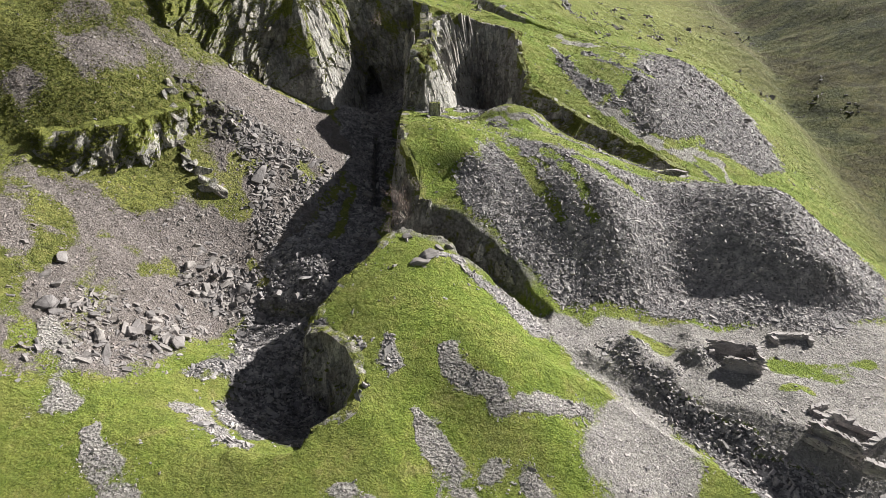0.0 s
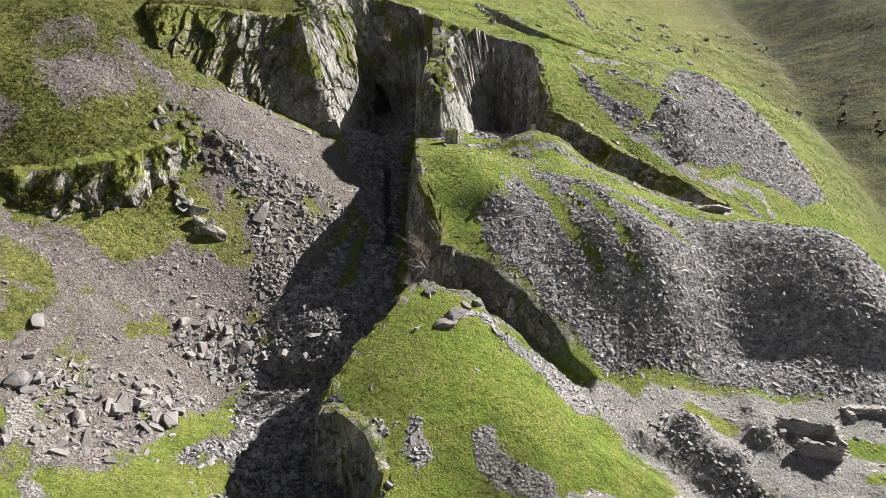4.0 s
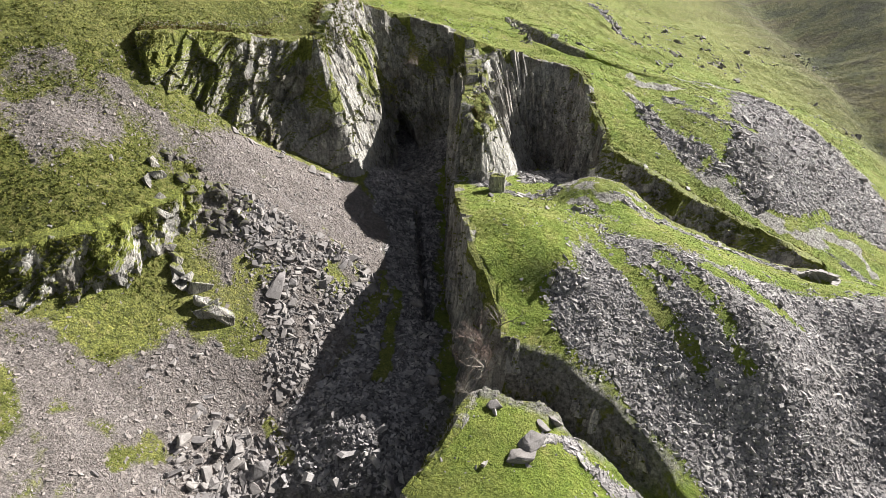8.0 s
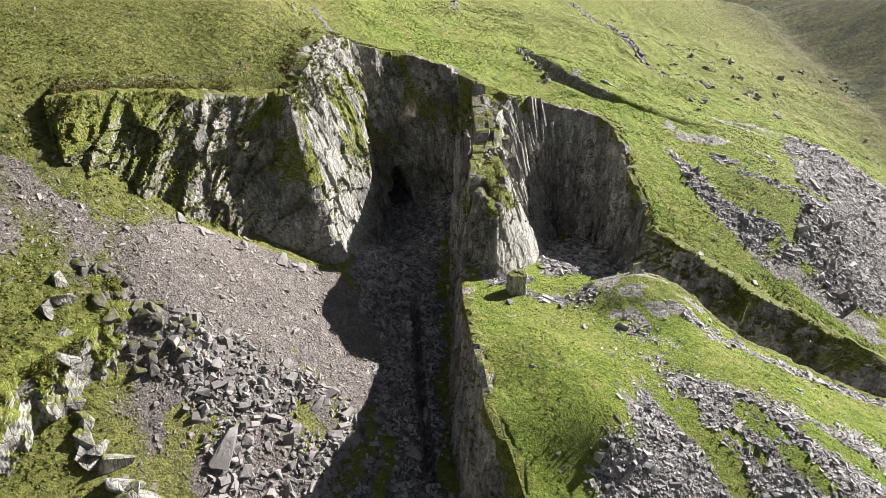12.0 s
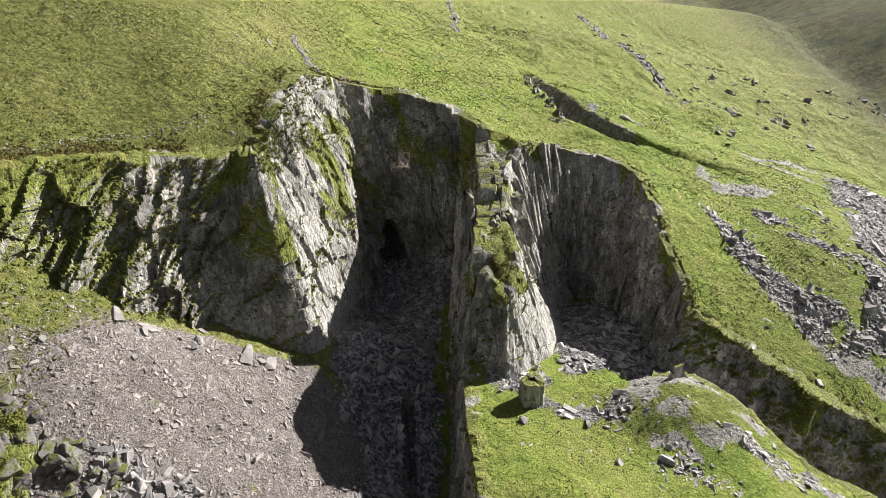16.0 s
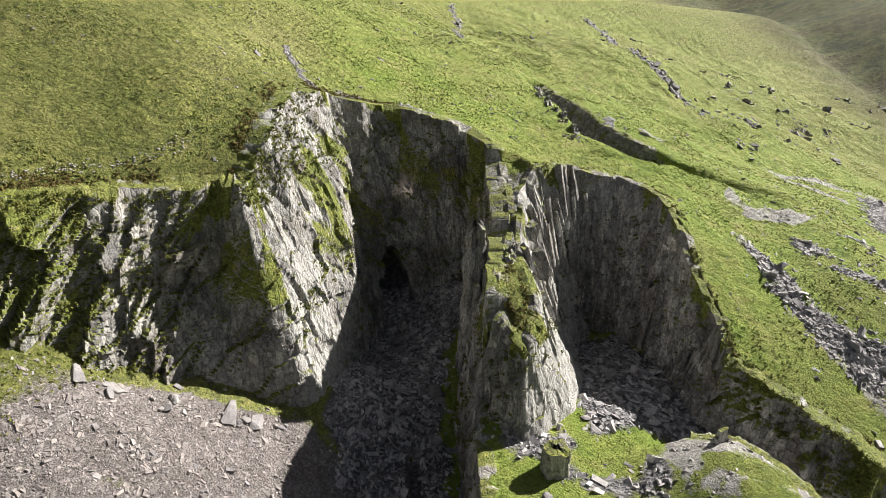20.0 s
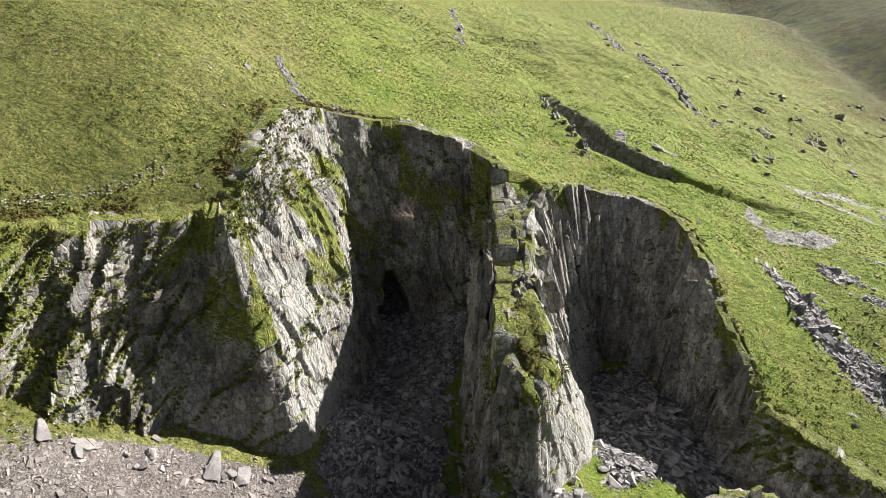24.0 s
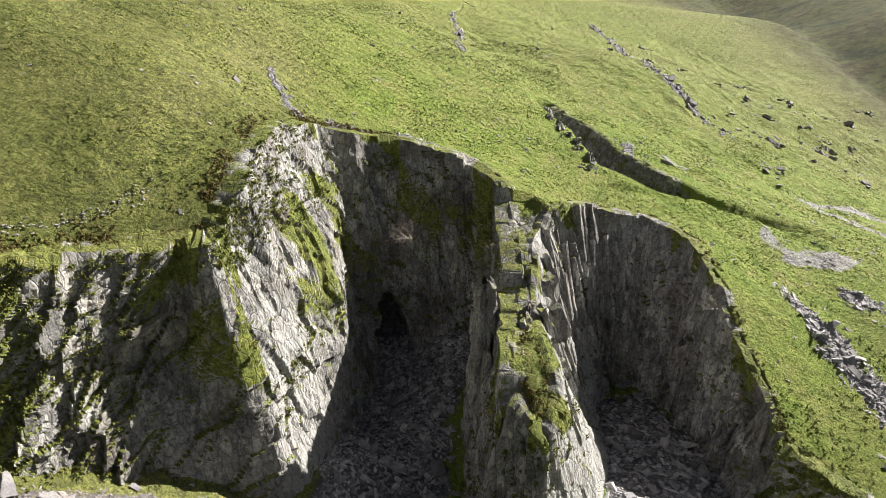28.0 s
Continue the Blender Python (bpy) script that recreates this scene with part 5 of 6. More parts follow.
def hull_rock(name, seed, flat=0.6, long=1.0, points=16, material=None):
    """An angular broken rock, about one metre across, its underside at z = -0.3."""
    r = np.random.default_rng(seed)
    p = r.normal(size=(points, 3))
    p /= np.linalg.norm(p, axis=1)[:, None]
    p *= r.uniform(0.38, 0.56, (points, 1))
    p = np.sign(p) * np.abs(p) ** 0.8 * np.array([long, 0.8, flat])
    bm = bmesh.new()
    for q in p:
        bm.verts.new(q)
    got = bmesh.ops.convex_hull(bm, input=bm.verts[:])
    loose = [v for v in bm.verts if not v.link_faces]
    bmesh.ops.delete(bm, geom=loose, context="VERTS")
    bmesh.ops.bevel(bm, geom=bm.edges[:], offset=0.025, segments=1, affect="EDGES")
    bmesh.ops.triangulate(bm, faces=bm.faces[:])
    bmesh.ops.subdivide_edges(bm, edges=[e for e in bm.edges if e.calc_length() > 0.18], cuts=2, use_grid_fill=True)
    for v in bm.verts:
        q = v.co * 3.1 + Vector((seed * 1.7, 0, 0))
        v.co += v.co.normalized() * (0.045 * noise.noise(q) + 0.03 * noise.noise(q * 2.6))
    me = bpy.data.meshes.new(name)
    bm.to_mesh(me)
    bm.free()
    me.materials.append(material or M_BOULDER)
    return me


ROCKS = [hull_rock("boulder", 500 + k, f, l) for k, (f, l) in enumerate(((0.7, 1.0), (0.45, 1.2), (0.6, 1.4), (0.35, 1.3), (0.8, 0.9), (0.5, 1.0), (0.3, 1.6), (0.65, 1.2)))]

CRAG_ROCKS = [hull_rock("crag_rock", 580 + k, 0.7 + 0.05 * (k % 3), 1.3, 9, M_ROCK) for k in range(8)]
MOSSY_ROCKS = [hull_rock("boulder", 540 + k, 0.45 + 0.04 * k, 1.0 + 0.06 * k, 16, M_MOSSY) for k in range(8)]


def boulder(x, y, size, kind, turn, label, group="", tip=(0.0, 0.0), name="boulder", sink=0.12, tall=1.0, shapes=None):
    ob = new(name, (shapes or ROCKS)[kind % len(ROCKS)])
    n = ground_normal(np.array([float(x)]), np.array([float(y)]))[0]
    slope = Vector((n[0], n[1], max(n[2], 0.6))).to_track_quat("Z", "Y").to_matrix().to_4x4()
    ob.matrix_world = Matrix.Translation((x, y, at_ground(x, y, size * (0.22 - sink) * tall))) @ slope @ pose(0, 0, 0, tip[0], tip[1], turn) @ Matrix.Diagonal((size, size, size * tall, 1))
    return tagged(ob, label, "boulder", group)


def strewn(count, area, low, high, seed, label, group, shapes=None, name="boulder"):
    """Single boulders inside an outline."""
    r = np.random.default_rng(seed)
    a = np.array(area)
    made = 0
    while made < count:
        x, y = r.uniform(a[:, 0].min(), a[:, 0].max()), r.uniform(a[:, 1].min(), a[:, 1].max())
        if outline(area, np.array([x]), np.array([y]))[0] > 0:
            continue
        boulder(x, y, low + (high - low) * r.uniform() ** 2.2, int(r.integers(0, 8)), r.uniform(0, 360), label, group, (r.uniform(-20, 20), r.uniform(-20, 20)), name, shapes=shapes)
        made += 1


strewn(70, BLOCK_FIELD, 0.6, 1.4, 601, "angular grey boulder in the block scree", "boulders of the block scree")
strewn(48, LOW_BLOCKS, 0.5, 1.4, 602, "angular grey boulder on the lower scree", "boulders of the lower scree")
strewn(30, BROWN_AREAS[0], 0.4, 0.9, 603, "grey boulder lying on brown scree", "boulders on the brown scree")
strewn(26, [(-17, 70), (-10, 74), (-9, 116), (-14, 124), (-17, 112), (-15, 92), (-19, 80)], 0.7, 1.7, 604, "dark slate block on the floor of the cut", "blocks on the cut floor")
strewn(18, [(2.8, 105.6), (4.4, 122), (12, 122), (13, 109), (9, 106)], 0.6, 1.6, 605, "slate block in the side pit", "blocks in the side pit")
strewn(20, [(-34, 103), (-28, 105), (-21.6, 106.6), (-22, 105.2), (-28, 103.4), (-34, 101.4)], 0.4, 1.0, 606, "pale slab at the foot of the cliff", "slabs below the cliff")
for x, y, s, k, t in ((-26.6, 105.2, 1.9, 6, 20), (-30.2, 104, 1.0, 4, 60), (-35.6, 102.2, 1.4, 6, 35), (-33.5, 102.6, 1.1, 3, 75), (-24.6, 105.2, 1.4, 1, 10)):
    boulder(x, y, s, k, t, "long pale slab at the foot of the cliff", "slabs below the cliff", sink=0.16)
for x, y, s, k, t in ((-42.6, 54, 2.2, 0, 10), (-36.9, 52.4, 1.8, 4, 50), (-34.5, 54.5, 1.7, 5, 120), (-33, 67.4, 1.8, 4, 200), (-26.3, 66.8, 1.9, 0, 80), (-30.5, 55.6, 2.0, 5, 30), (-44, 60.6, 1.6, 2, 40), (-17.2, 87, 1.6, 0, 15), (-27.2, 83.6, 2.6, 6, 50)):
    boulder(x, y, s, k, t, "large weathered grey boulder on the scree", "boulders on the brown scree")
# rocks on the knoll, platform and hump
for x, y, s, k, t in ((-1.6, 62.9, 2.0, 1, 15), (-2.6, 61.6, 2.1, 3, 5), (-0.4, 64.6, 1.2, 2, 60), (-4.4, 66.6, 1.3, 5, 20), (0.8, 65.4, 1.4, 1, 140)):
    boulder(x, y, s, k, t, "dark rock breaking through the knoll's turf", "rocks of the knoll", sink=0.2)
boulder(-2.0, 97.0, 0.9, 0, 30, "pale boulder on the platform's grass")
strewn(24, [(34.5, 186), (36, 174), (40, 168), (41, 155), (44, 152), (45, 156), (43, 168), (38.6, 178), (37, 187)], 0.6, 2.2, 611, "dark grey rock in a stony line on the hill", "rocks of the hill line")
strewn(14, [(69, 206), (62.6, 184), (62, 172), (64, 163), (67, 164), (65, 174), (66, 184), (73, 206)], 0.7, 2.6, 612, "grey rock breaking from the hill's brow", "rocks of the hill brow")
strewn(14, [(8, 162), (9, 152), (10, 143), (14, 139.4), (18, 138), (19, 139.4), (14, 143.6), (12, 150), (10, 160)], 0.5, 1.5, 613, "grey rock lying in the notch", "rocks of the notch")
# ---- slate columns standing out from the faces ----
def column_mesh(name, seed):
    """A tall split slab, one metre wide and high from z = 0, with a broken top."""
    r = np.random.default_rng(seed)
    rows = []
    for v in (0.0, 0.3, 0.62, 0.86, 1.0):
        sh = 1 - 0.35 * v * r.uniform(0.3, 1)
        o = r.uniform(-0.06, 0.06, 2)
        rows.append([(sx * 0.5 * sh + o[0] + r.uniform(-0.07, 0.07), sy * 0.5 * sh + o[1] + r.uniform(-0.07, 0.07), v + (r.uniform(-0.07, 0.06) if v == 1.0 else 0)) for sx, sy in ((-1, -1), (0.1, -1.15), (1, -0.9), (1, 1), (-1, 1))])
    bm = bmesh.new()
    vs = [[bm.verts.new(p) for p in row] for row in rows]
    for a, b in zip(vs[:-1], vs[1:]):
        for k in range(5):
            bm.faces.new((a[k], a[(k + 1) % 5], b[(k + 1) % 5], b[k]))
    bm.faces.new(vs[-1])
    bm.faces.new(vs[0][::-1])
    me = bpy.data.meshes.new(name)
    bm.to_mesh(me)
    bm.free()
    me.materials.append(M_ROCK)
    return me


COLUMNS = [column_mesh("column", 700 + k) for k in range(8)]


def columns(cliff, face, s0, s1, v0, v1, count, wide, tall, deep, lean, seed, name="column", spin=0.0):
    """Split slabs that stand proud of a face: between the shares s0..s1 of its length and v0..v1 of its height."""
    r = np.random.default_rng(seed)
    f = FACES[face]
    rows, cols = f.shape[:2]
    for k in range(count):
        c = int((s0 + (s1 - s0) * (k + r.uniform(0.1, 0.9)) / count) * (cols - 3)) + 1
        q = f[int((v0 + (v1 - v0) * r.uniform()) * (rows - 2)), c]
        d = f[rows // 2, min(c + 3, cols - 1)] - f[rows // 2, max(c - 3, 0)]
        up = f[-2, c] - f[1, c]
        slope = math.degrees(math.atan2(np.hypot(up[0], up[1]), up[2]))
        h = r.uniform(*tall)
        side = 1.0 if np.cross(d, up)[2] >= 0 and (up[1] * d[0] - up[0] * d[1]) > 0 else -1.0
        ob = new(name, COLUMNS[int(r.integers(0, 8))])
        ob.parent = cliff
        turn = Matrix.Rotation(math.atan2(d[1], d[0]), 4, "Z")
        ob.matrix_basis = Matrix.Translation(tuple(q)) @ turn @ pose(0, 0, 0, -slope * 0.85 + r.uniform(-3, 3), lean + r.uniform(-5, 5), spin + r.uniform(-14, 14)) @ Matrix.Translation((0, 0.3 * side, 0)) @ Matrix.Diagonal((r.uniform(*wide), r.uniform(*deep), h, 1)) @ Matrix.Translation((0, 0, -0.25))


cliffs = {o.name: o for o in scene.objects if o.name.startswith(("cliff", "bank"))}
def share(k):
    return reach(PIT_FACE, k) / reach(PIT_FACE, len(PIT_FACE) - 1)


columns(cliffs["cliff_pit"], "cliff_pit", share(8.0), share(12.0), 0.25, 0.7, 44, (0.3, 0.8), (4, 8), (0.35, 0.7), 1, 804)
columns(cliffs["cliff_pit"], "cliff_pit", share(6.6), share(11.4), 0.45, 0.86, 44, (0.5, 1.1), (3, 6), (0.6, 1.1), 1, 806, "column", 28.0)
columns(cliffs["cliff_pit"], "cliff_pit", 0.66, 1.0, 0.05, 0.6, 34, (0.35, 0.9), (3, 7), (0.35, 0.7), 1, 805)
columns(cliffs["cliff_right"], "cliff_right", 0.06, 0.75, 0.1, 0.6, 60, (0.4, 1.0), (3, 7), (0.3, 0.7), 1, 807)
columns(cliffs["cliff_crater"], "cliff_crater", 0.0, 0.5, 0.1, 0.5, 14, (0.4, 0.9), (1.5, 3.5), (0.3, 0.6), 2, 809, "slab")


# ---- the free-standing spire, and the pier of rock on the platform ----
def pillar_mesh(name, base, top, z0, z1, turn, seed, rough=0.25, crown=0.8):
    """An upright block of slate: base and top are (x, y, half width, half depth)."""
    rows, ring = 46, 28
    v = np.linspace(0, 1, rows)[:, None]
    a = np.linspace(0, 2 * math.pi, ring, endpoint=False)[None]
    sq = 1 / np.maximum(np.abs(np.cos(a)), np.abs(np.sin(a))) * 0.7 + 0.3
    hw, hd = base[2] + (top[2] - base[2]) * v, base[3] + (top[3] - base[3]) * v
    u, w = a * 1.6 + 0 * v, (z0 + (z1 - z0) * v) + 0 * a
    n1, ax, ay, e1 = cells(u / 0.9, w / 3.2, seed)
    n2, bx, by, e2 = cells(u / 0.35, w / 1.1, seed + 4)
    d = rough * (1.2 * (n1 - 0.5) + 0.6 * (n2 - 0.5) - 0.5 * (1 - smooth(0, 0.12, e1)))
    lx, ly = np.cos(a) * sq * (hw + d), np.sin(a) * sq * (hd + d)
    lx, ly = np.where(v > 0.999, lx * 0.35, lx), np.where(v > 0.999, ly * 0.35, ly)
    c, s = math.cos(radians(turn)), math.sin(radians(turn))
    x = base[0] + (top[0] - base[0]) * v + lx * c - ly * s
    y = base[1] + (top[1] - base[1]) * v + lx * s + ly * c
    z = w + crown * np.maximum(v - 0.86, 0) / 0.14 * vnoise(np.cos(a) * 1.7 + 5, np.sin(a) * 1.7, seed)
    q = np.arange(rows * ring).reshape(rows, ring)
    quads = np.stack([q[:-1], np.roll(q[:-1], -1, 1), np.roll(q[1:], -1, 1), q[1:]], -1).reshape(-1, 4)
    return mesh_from(name, np.stack([x, y, z], -1).reshape(-1, 3), quads, [M_ROCK])


tagged(new("rock_spire", pillar_mesh("rock_spire", (-6.6, 117.2, 1.3, 2.2), (-5.4, 118.2, 0.75, 0.9), 10.5, 30.6, 8, 901, 0.3, 0.7)), "thin grey slate spire standing beside the ridge", "rock spire")
tagged(new("rock_buttress", pillar_mesh("rock_buttress", (-6.3, 112.6, 1.5, 3.0), (-5.2, 113.2, 0.7, 2.4), 9.5, 25.6, 4, 903, 0.35, 0.9)), "dark slate buttress leaning on the ridge", "rock buttress")
zp = at_ground(-0.9, 99.6)
tagged(new("rock_stump", pillar_mesh("rock_stump", (-0.9, 99.8, 1.05, 0.9), (-0.85, 99.9, 0.95, 0.85), zp - 0.4, zp + 2.1, 12, 905, 0.12, 0.25)), "square stump of grey rock on the platform", "rock stump")
for x, y, h, t in ((12.2, 101.2, 1.5, 20), (11.6, 100.9, 0.8, 70), (12.9, 101.3, 0.6, 10)):
    ob = new("standing_slab", COLUMNS[int(h * 3) % 8])
    ob.matrix_world = Matrix.Translation((x, y, at_ground(x, y, -0.15))) @ pose(0, 0, 0, 4, -5, t) @ Matrix.Diagonal((0.7 * h, 0.4, h, 1))
    tagged(ob, "upright pointed slate slab on the hump", "standing stone", "slabs on the hump")


# the crag's rib and the outcrops in the scree
def outcrop(x, y, wide, deep, high, turn, seed, label, group):
    z = at_ground(x, y)
    ob = new("outcrop_rock", pillar_mesh("outcrop_rock", (x, y, wide, deep), (x + 0.3 * math.sin(seed), y + 0.5, wide * 0.55, deep * 0.5), z - 0.8, z + high, turn, seed, 0.35, high * 0.5))
    return tagged(ob, label, "outcrop", group)


RIB = [(-41.3, 90.1), (-39.8, 86.4), (-37.8, 82.8), (-36.9, 81.4), (-34.8, 80.2), (-32.6, 78.8)]
for i in range(15):
    f = i / 14 * (len(RIB) - 1.001)
    (x0, y0), (x1, y1) = RIB[int(f)], RIB[int(f) + 1]
    low = max(0.0, f - 2.6) / 2.4
    boulder(x0 + (x1 - x0) * (f % 1) + 0.3 * math.sin(i * 2.3), y0 + (y1 - y0) * (f % 1), 1.5 + 0.5 * math.sin(i * 2.1) ** 2 + 1.0 * min(1.0, low * 1.6), i, math.degrees(math.atan2(y1 - y0, x1 - x0)) + 12 * math.sin(i * 3), "grey rock of the crag's rib above the scree", "rocks of the crag rib", (14 * math.sin(i * 1.9), 10 * math.cos(i * 2.7)), "crag_rock", 0.2, 1.2, CRAG_ROCKS)
MOSSY = [(-41, 92.6), (-36.5, 92.8), (-31.6, 91.4), (-30.6, 88.4), (-33.6, 86.4), (-37, 88.2)]
strewn(110, MOSSY, 0.5, 1.5, 607, "dark mossy rock in the scree below the cliff", "mossy rocks in the scree", MOSSY_ROCKS, "mossy_rock")

# rough crest of the ridge, the notch's rim and the gully's far side
for i in range(13):
    f = i / 12
    outcrop(-2.2 + 3.4 * f + 0.4 * math.sin(i * 2.4), 115.0 + 10.0 * f, 0.5 + 0.3 * math.sin(i * 1.3) ** 2, 0.9 + 0.4 * math.cos(i * 1.9) ** 2, 0.5 + 0.9 * math.sin(i * 1.1) ** 2, -18 + 12 * math.sin(i * 2), 960 + i, "upright grey slate rock on the ridge's crest", "rocks of the ridge crest")
for i in range(12):
    f = i / 11
    outcrop(7.2 + 2.2 * f * f + 0.5 * math.sin(i * 2.7), 162.6 - 22.0 * f, 0.5 + 0.4 * math.sin(i * 1.9) ** 2, 0.9, 0.3 + 0.4 * math.sin(i * 1.4) ** 2, 20 * i, 980 + i, "grey rock on the rim of the notch", "rocks of the notch")
for i in range(11):
    f = i / 10
    outcrop(-4.2 + 12.5 * f + 0.5 * math.sin(i * 2.2), 73.6 - 7.0 * f - 1.6 * f * f, 0.8 + 0.4 * math.sin(i * 1.7) ** 2, 0.6, 0.5 + 0.7 * math.cos(i * 1.3) ** 2, 150 + 17 * i, 1000 + i, "dark mossy rock above the gully", "rocks of the gully")


# ---- bare shrubs ----
def tube(verts, quads, p, q, r0, r1):
    p, q = np.array(p), np.array(q)
    d = (q - p) / (np.linalg.norm(q - p) + 1e-9)
    u = np.cross(d, (0.3, 0.9, 0.1))
    u /= np.linalg.norm(u) + 1e-9
    w = np.cross(d, u)
    n = len(verts)
    for c, r in ((p, r0), (q, r1)):
        for k in range(3):
            verts.append(c + r * (math.cos(k * 2.094) * u + math.sin(k * 2.094) * w))
    quads += [(n + k, n + (k + 1) % 3, n + 3 + (k + 1) % 3, n + 3 + k) for k in range(3)]


def grow(r, p, d, length, rad, depth, stem, twig):
    """One branch and all that it carries."""
    for k in range(3):
        d = d + r.normal(0, 0.16, 3) + np.array((0, 0, 0.04))
        d /= np.linalg.norm(d)
        q = p + d * length / 3
        tube(*(stem if depth > 1 else twig), p, q, rad, rad * 0.82)
        p, rad = q, rad * 0.82
        if depth > 0 and k > 0 or depth > 1:
            for _ in range(2 if depth < 3 else 1):
                e = d + r.normal(0, 0.55, 3)
                grow(r, p, e / np.linalg.norm(e), length * r.uniform(0.5, 0.75), rad * 0.6, depth - 1, stem, twig)


def shrub(x, y, z, height, stems, seed, label, lean=(0.0, 0.0, 1.0), bark=None, twigs=None, name="bare_shrub", depth=3):
    r = np.random.default_rng(seed)
    root = tagged(new(name), label, "shrub")
    root.location = (x, y, z)
    twig = ([], [])
    for k in range(stems):
        stem = ([], [])
        d = np.array(lean) + r.normal(0, 0.42, 3)
        grow(r, np.array((r.uniform(-0.2, 0.2), r.uniform(-0.2, 0.2), -0.2)), d / np.linalg.norm(d), height * r.uniform(0.45, 0.65), 0.03 + 0.012 * height, depth, stem, twig)
        part("stem", mesh_from("stem", stem[0], stem[1], [bark or M_BARK]), root)
    part("brushwood", mesh_from("brushwood", twig[0], twig[1], [twigs or M_TWIG]), root, "fine bare reddish twigs")
    return root


shrub(-4.9, 71.4, 9.6, 3.4, 7, 1001, "bare reddish thorn bush rooted in the wall", (-0.3, -0.3, 0.9))
shrub(-5.3, 72.6, 11.2, 3.0, 5, 1002, "bare reddish thorn bush above the cut", (-0.3, 0, 1))
shrub(-3.2, 73.8, 12.6, 2.4, 5, 1003, "bare grey thorn bush above the cut", (-0.2, 0, 1), None, M_BARK)
shrub(-6.6, 68.8, 8.4, 2.2, 5, 1004, "bare grey bush beside the knoll", (-0.4, -0.3, 0.9), None, M_BARK)
shrub(-11.8, 125.6, 31.6, 3.0, 4, 1005, "bare pinkish tree rooted in the back wall", (-0.1, -0.9, 0.9))
shrub(-3.6, 124.4, 30.8, 1.8, 3, 1006, "bare grey twigs on the ridge", (-0.8, -0.3, 0.5), None, M_BARK)
shrub(14.4, 118.2, 27.4, 2.2, 4, 1007, "bare grey bush on the pit's rim", (-0.5, -0.3, 0.6), None, M_BARK)
shrub(14.8, 112.8, 21.6, 2.4, 4, 1008, "bare grey bush hanging over the pit", (-0.8, -0.4, 0.4), None, M_BARK)
shrub(15.2, 108.0, 18.8, 2.6, 4, 1009, "bare grey bush hanging over the pit", (-0.7, -0.5, 0.3), None, M_BARK)
shrub(19.4, 100.4, at_ground(19.4, 100.4), 2.2, 4, 1010, "bare grey bush in the cutting", (0, 0, 1), None, M_BARK)
shrub(-7.2, 96.5, 12.0, 1.8, 3, 1011, "dead grey stems on the dark wall", (-0.6, 0, 0.8), None, M_BARK)


# ---- heather on the ridge and the ledges ----
r9 = np.random.default_rng(9)
hx, hy = r9.uniform(-4.2, 1.0, 1100), 105.4 + 9.5 * r9.uniform(0, 1, 1100)
hz = land(hx, hy)
ok = (hz > 22.5) & (hx < 0.2 + 0.1 * (hy - 106)) & (fbm(hx / 1.4, hy / 1.4, 3, 71) > -0.22)
leaf_clumps("ridge_heather", np.stack([hx, hy, hz - 0.06], -1)[ok], r9.uniform(0.10, 0.27, ok.sum()), 26, 0.07, M_HEATHER, "olive and brown heather on top of the ridge", "heather", 1101)
# dark fringe of heather where the turf breaks off over the great cliff
lip = np.array(GREAT_FACE)[:, :2]
far = np.r_[0, np.cumsum(np.hypot(*np.diff(lip, axis=0).T))]
pos = r9.uniform(0, far[16], 4600)
seg = np.searchsorted(far, pos, "right") - 1
tt = ((pos - far[seg]) / (far[seg + 1] - far[seg]))[:, None]
fx, fy = (lip[seg] * (1 - tt) + lip[seg + 1] * tt + r9.normal(0, 0.85, (4600, 2)) + np.array((-0.4, 0.7))).T
fz = land(fx, fy)
ok = (fz > 24) & (fbm(fx / 2.2, fy / 2.2, 3, 72) > -0.25)
leaf_clumps("rim_heather", np.stack([fx, fy, fz - 0.05], -1)[ok], r9.uniform(0.10, 0.34, ok.sum()), 24, 0.08, M_HEATHER, "dark heather fringing the cliff's upper edge", "heather", 1107)
lip = np.array(PIT_FACE[10:] + BANK_FACE[1:])[:, :2]
far = np.r_[0, np.cumsum(np.hypot(*np.diff(lip, axis=0).T))]
pos = r9.uniform(0, far[-1] * 0.999, 1800)
seg = np.searchsorted(far, pos, "right") - 1
tt = ((pos - far[seg]) / (far[seg + 1] - far[seg]))[:, None]
fx, fy = (lip[seg] * (1 - tt) + lip[seg + 1] * tt + r9.normal(0, 0.5, (1800, 2)) + np.array((0.25, 0.2))).T
fz = land(fx, fy)
ok = (fz > np.interp(fy, (92, 104, 108, 120), (7, 15, 18, 25))) & (fbm(fx / 1.8, fy / 1.8, 3, 73) > -0.2)
leaf_clumps("pit_rim_heather", np.stack([fx, fy, fz - 0.05], -1)[ok], r9.uniform(0.10, 0.36, ok.sum()), 24, 0.08, M_HEATHER, "dark heather hanging over the pit's edge", "heather", 1108)
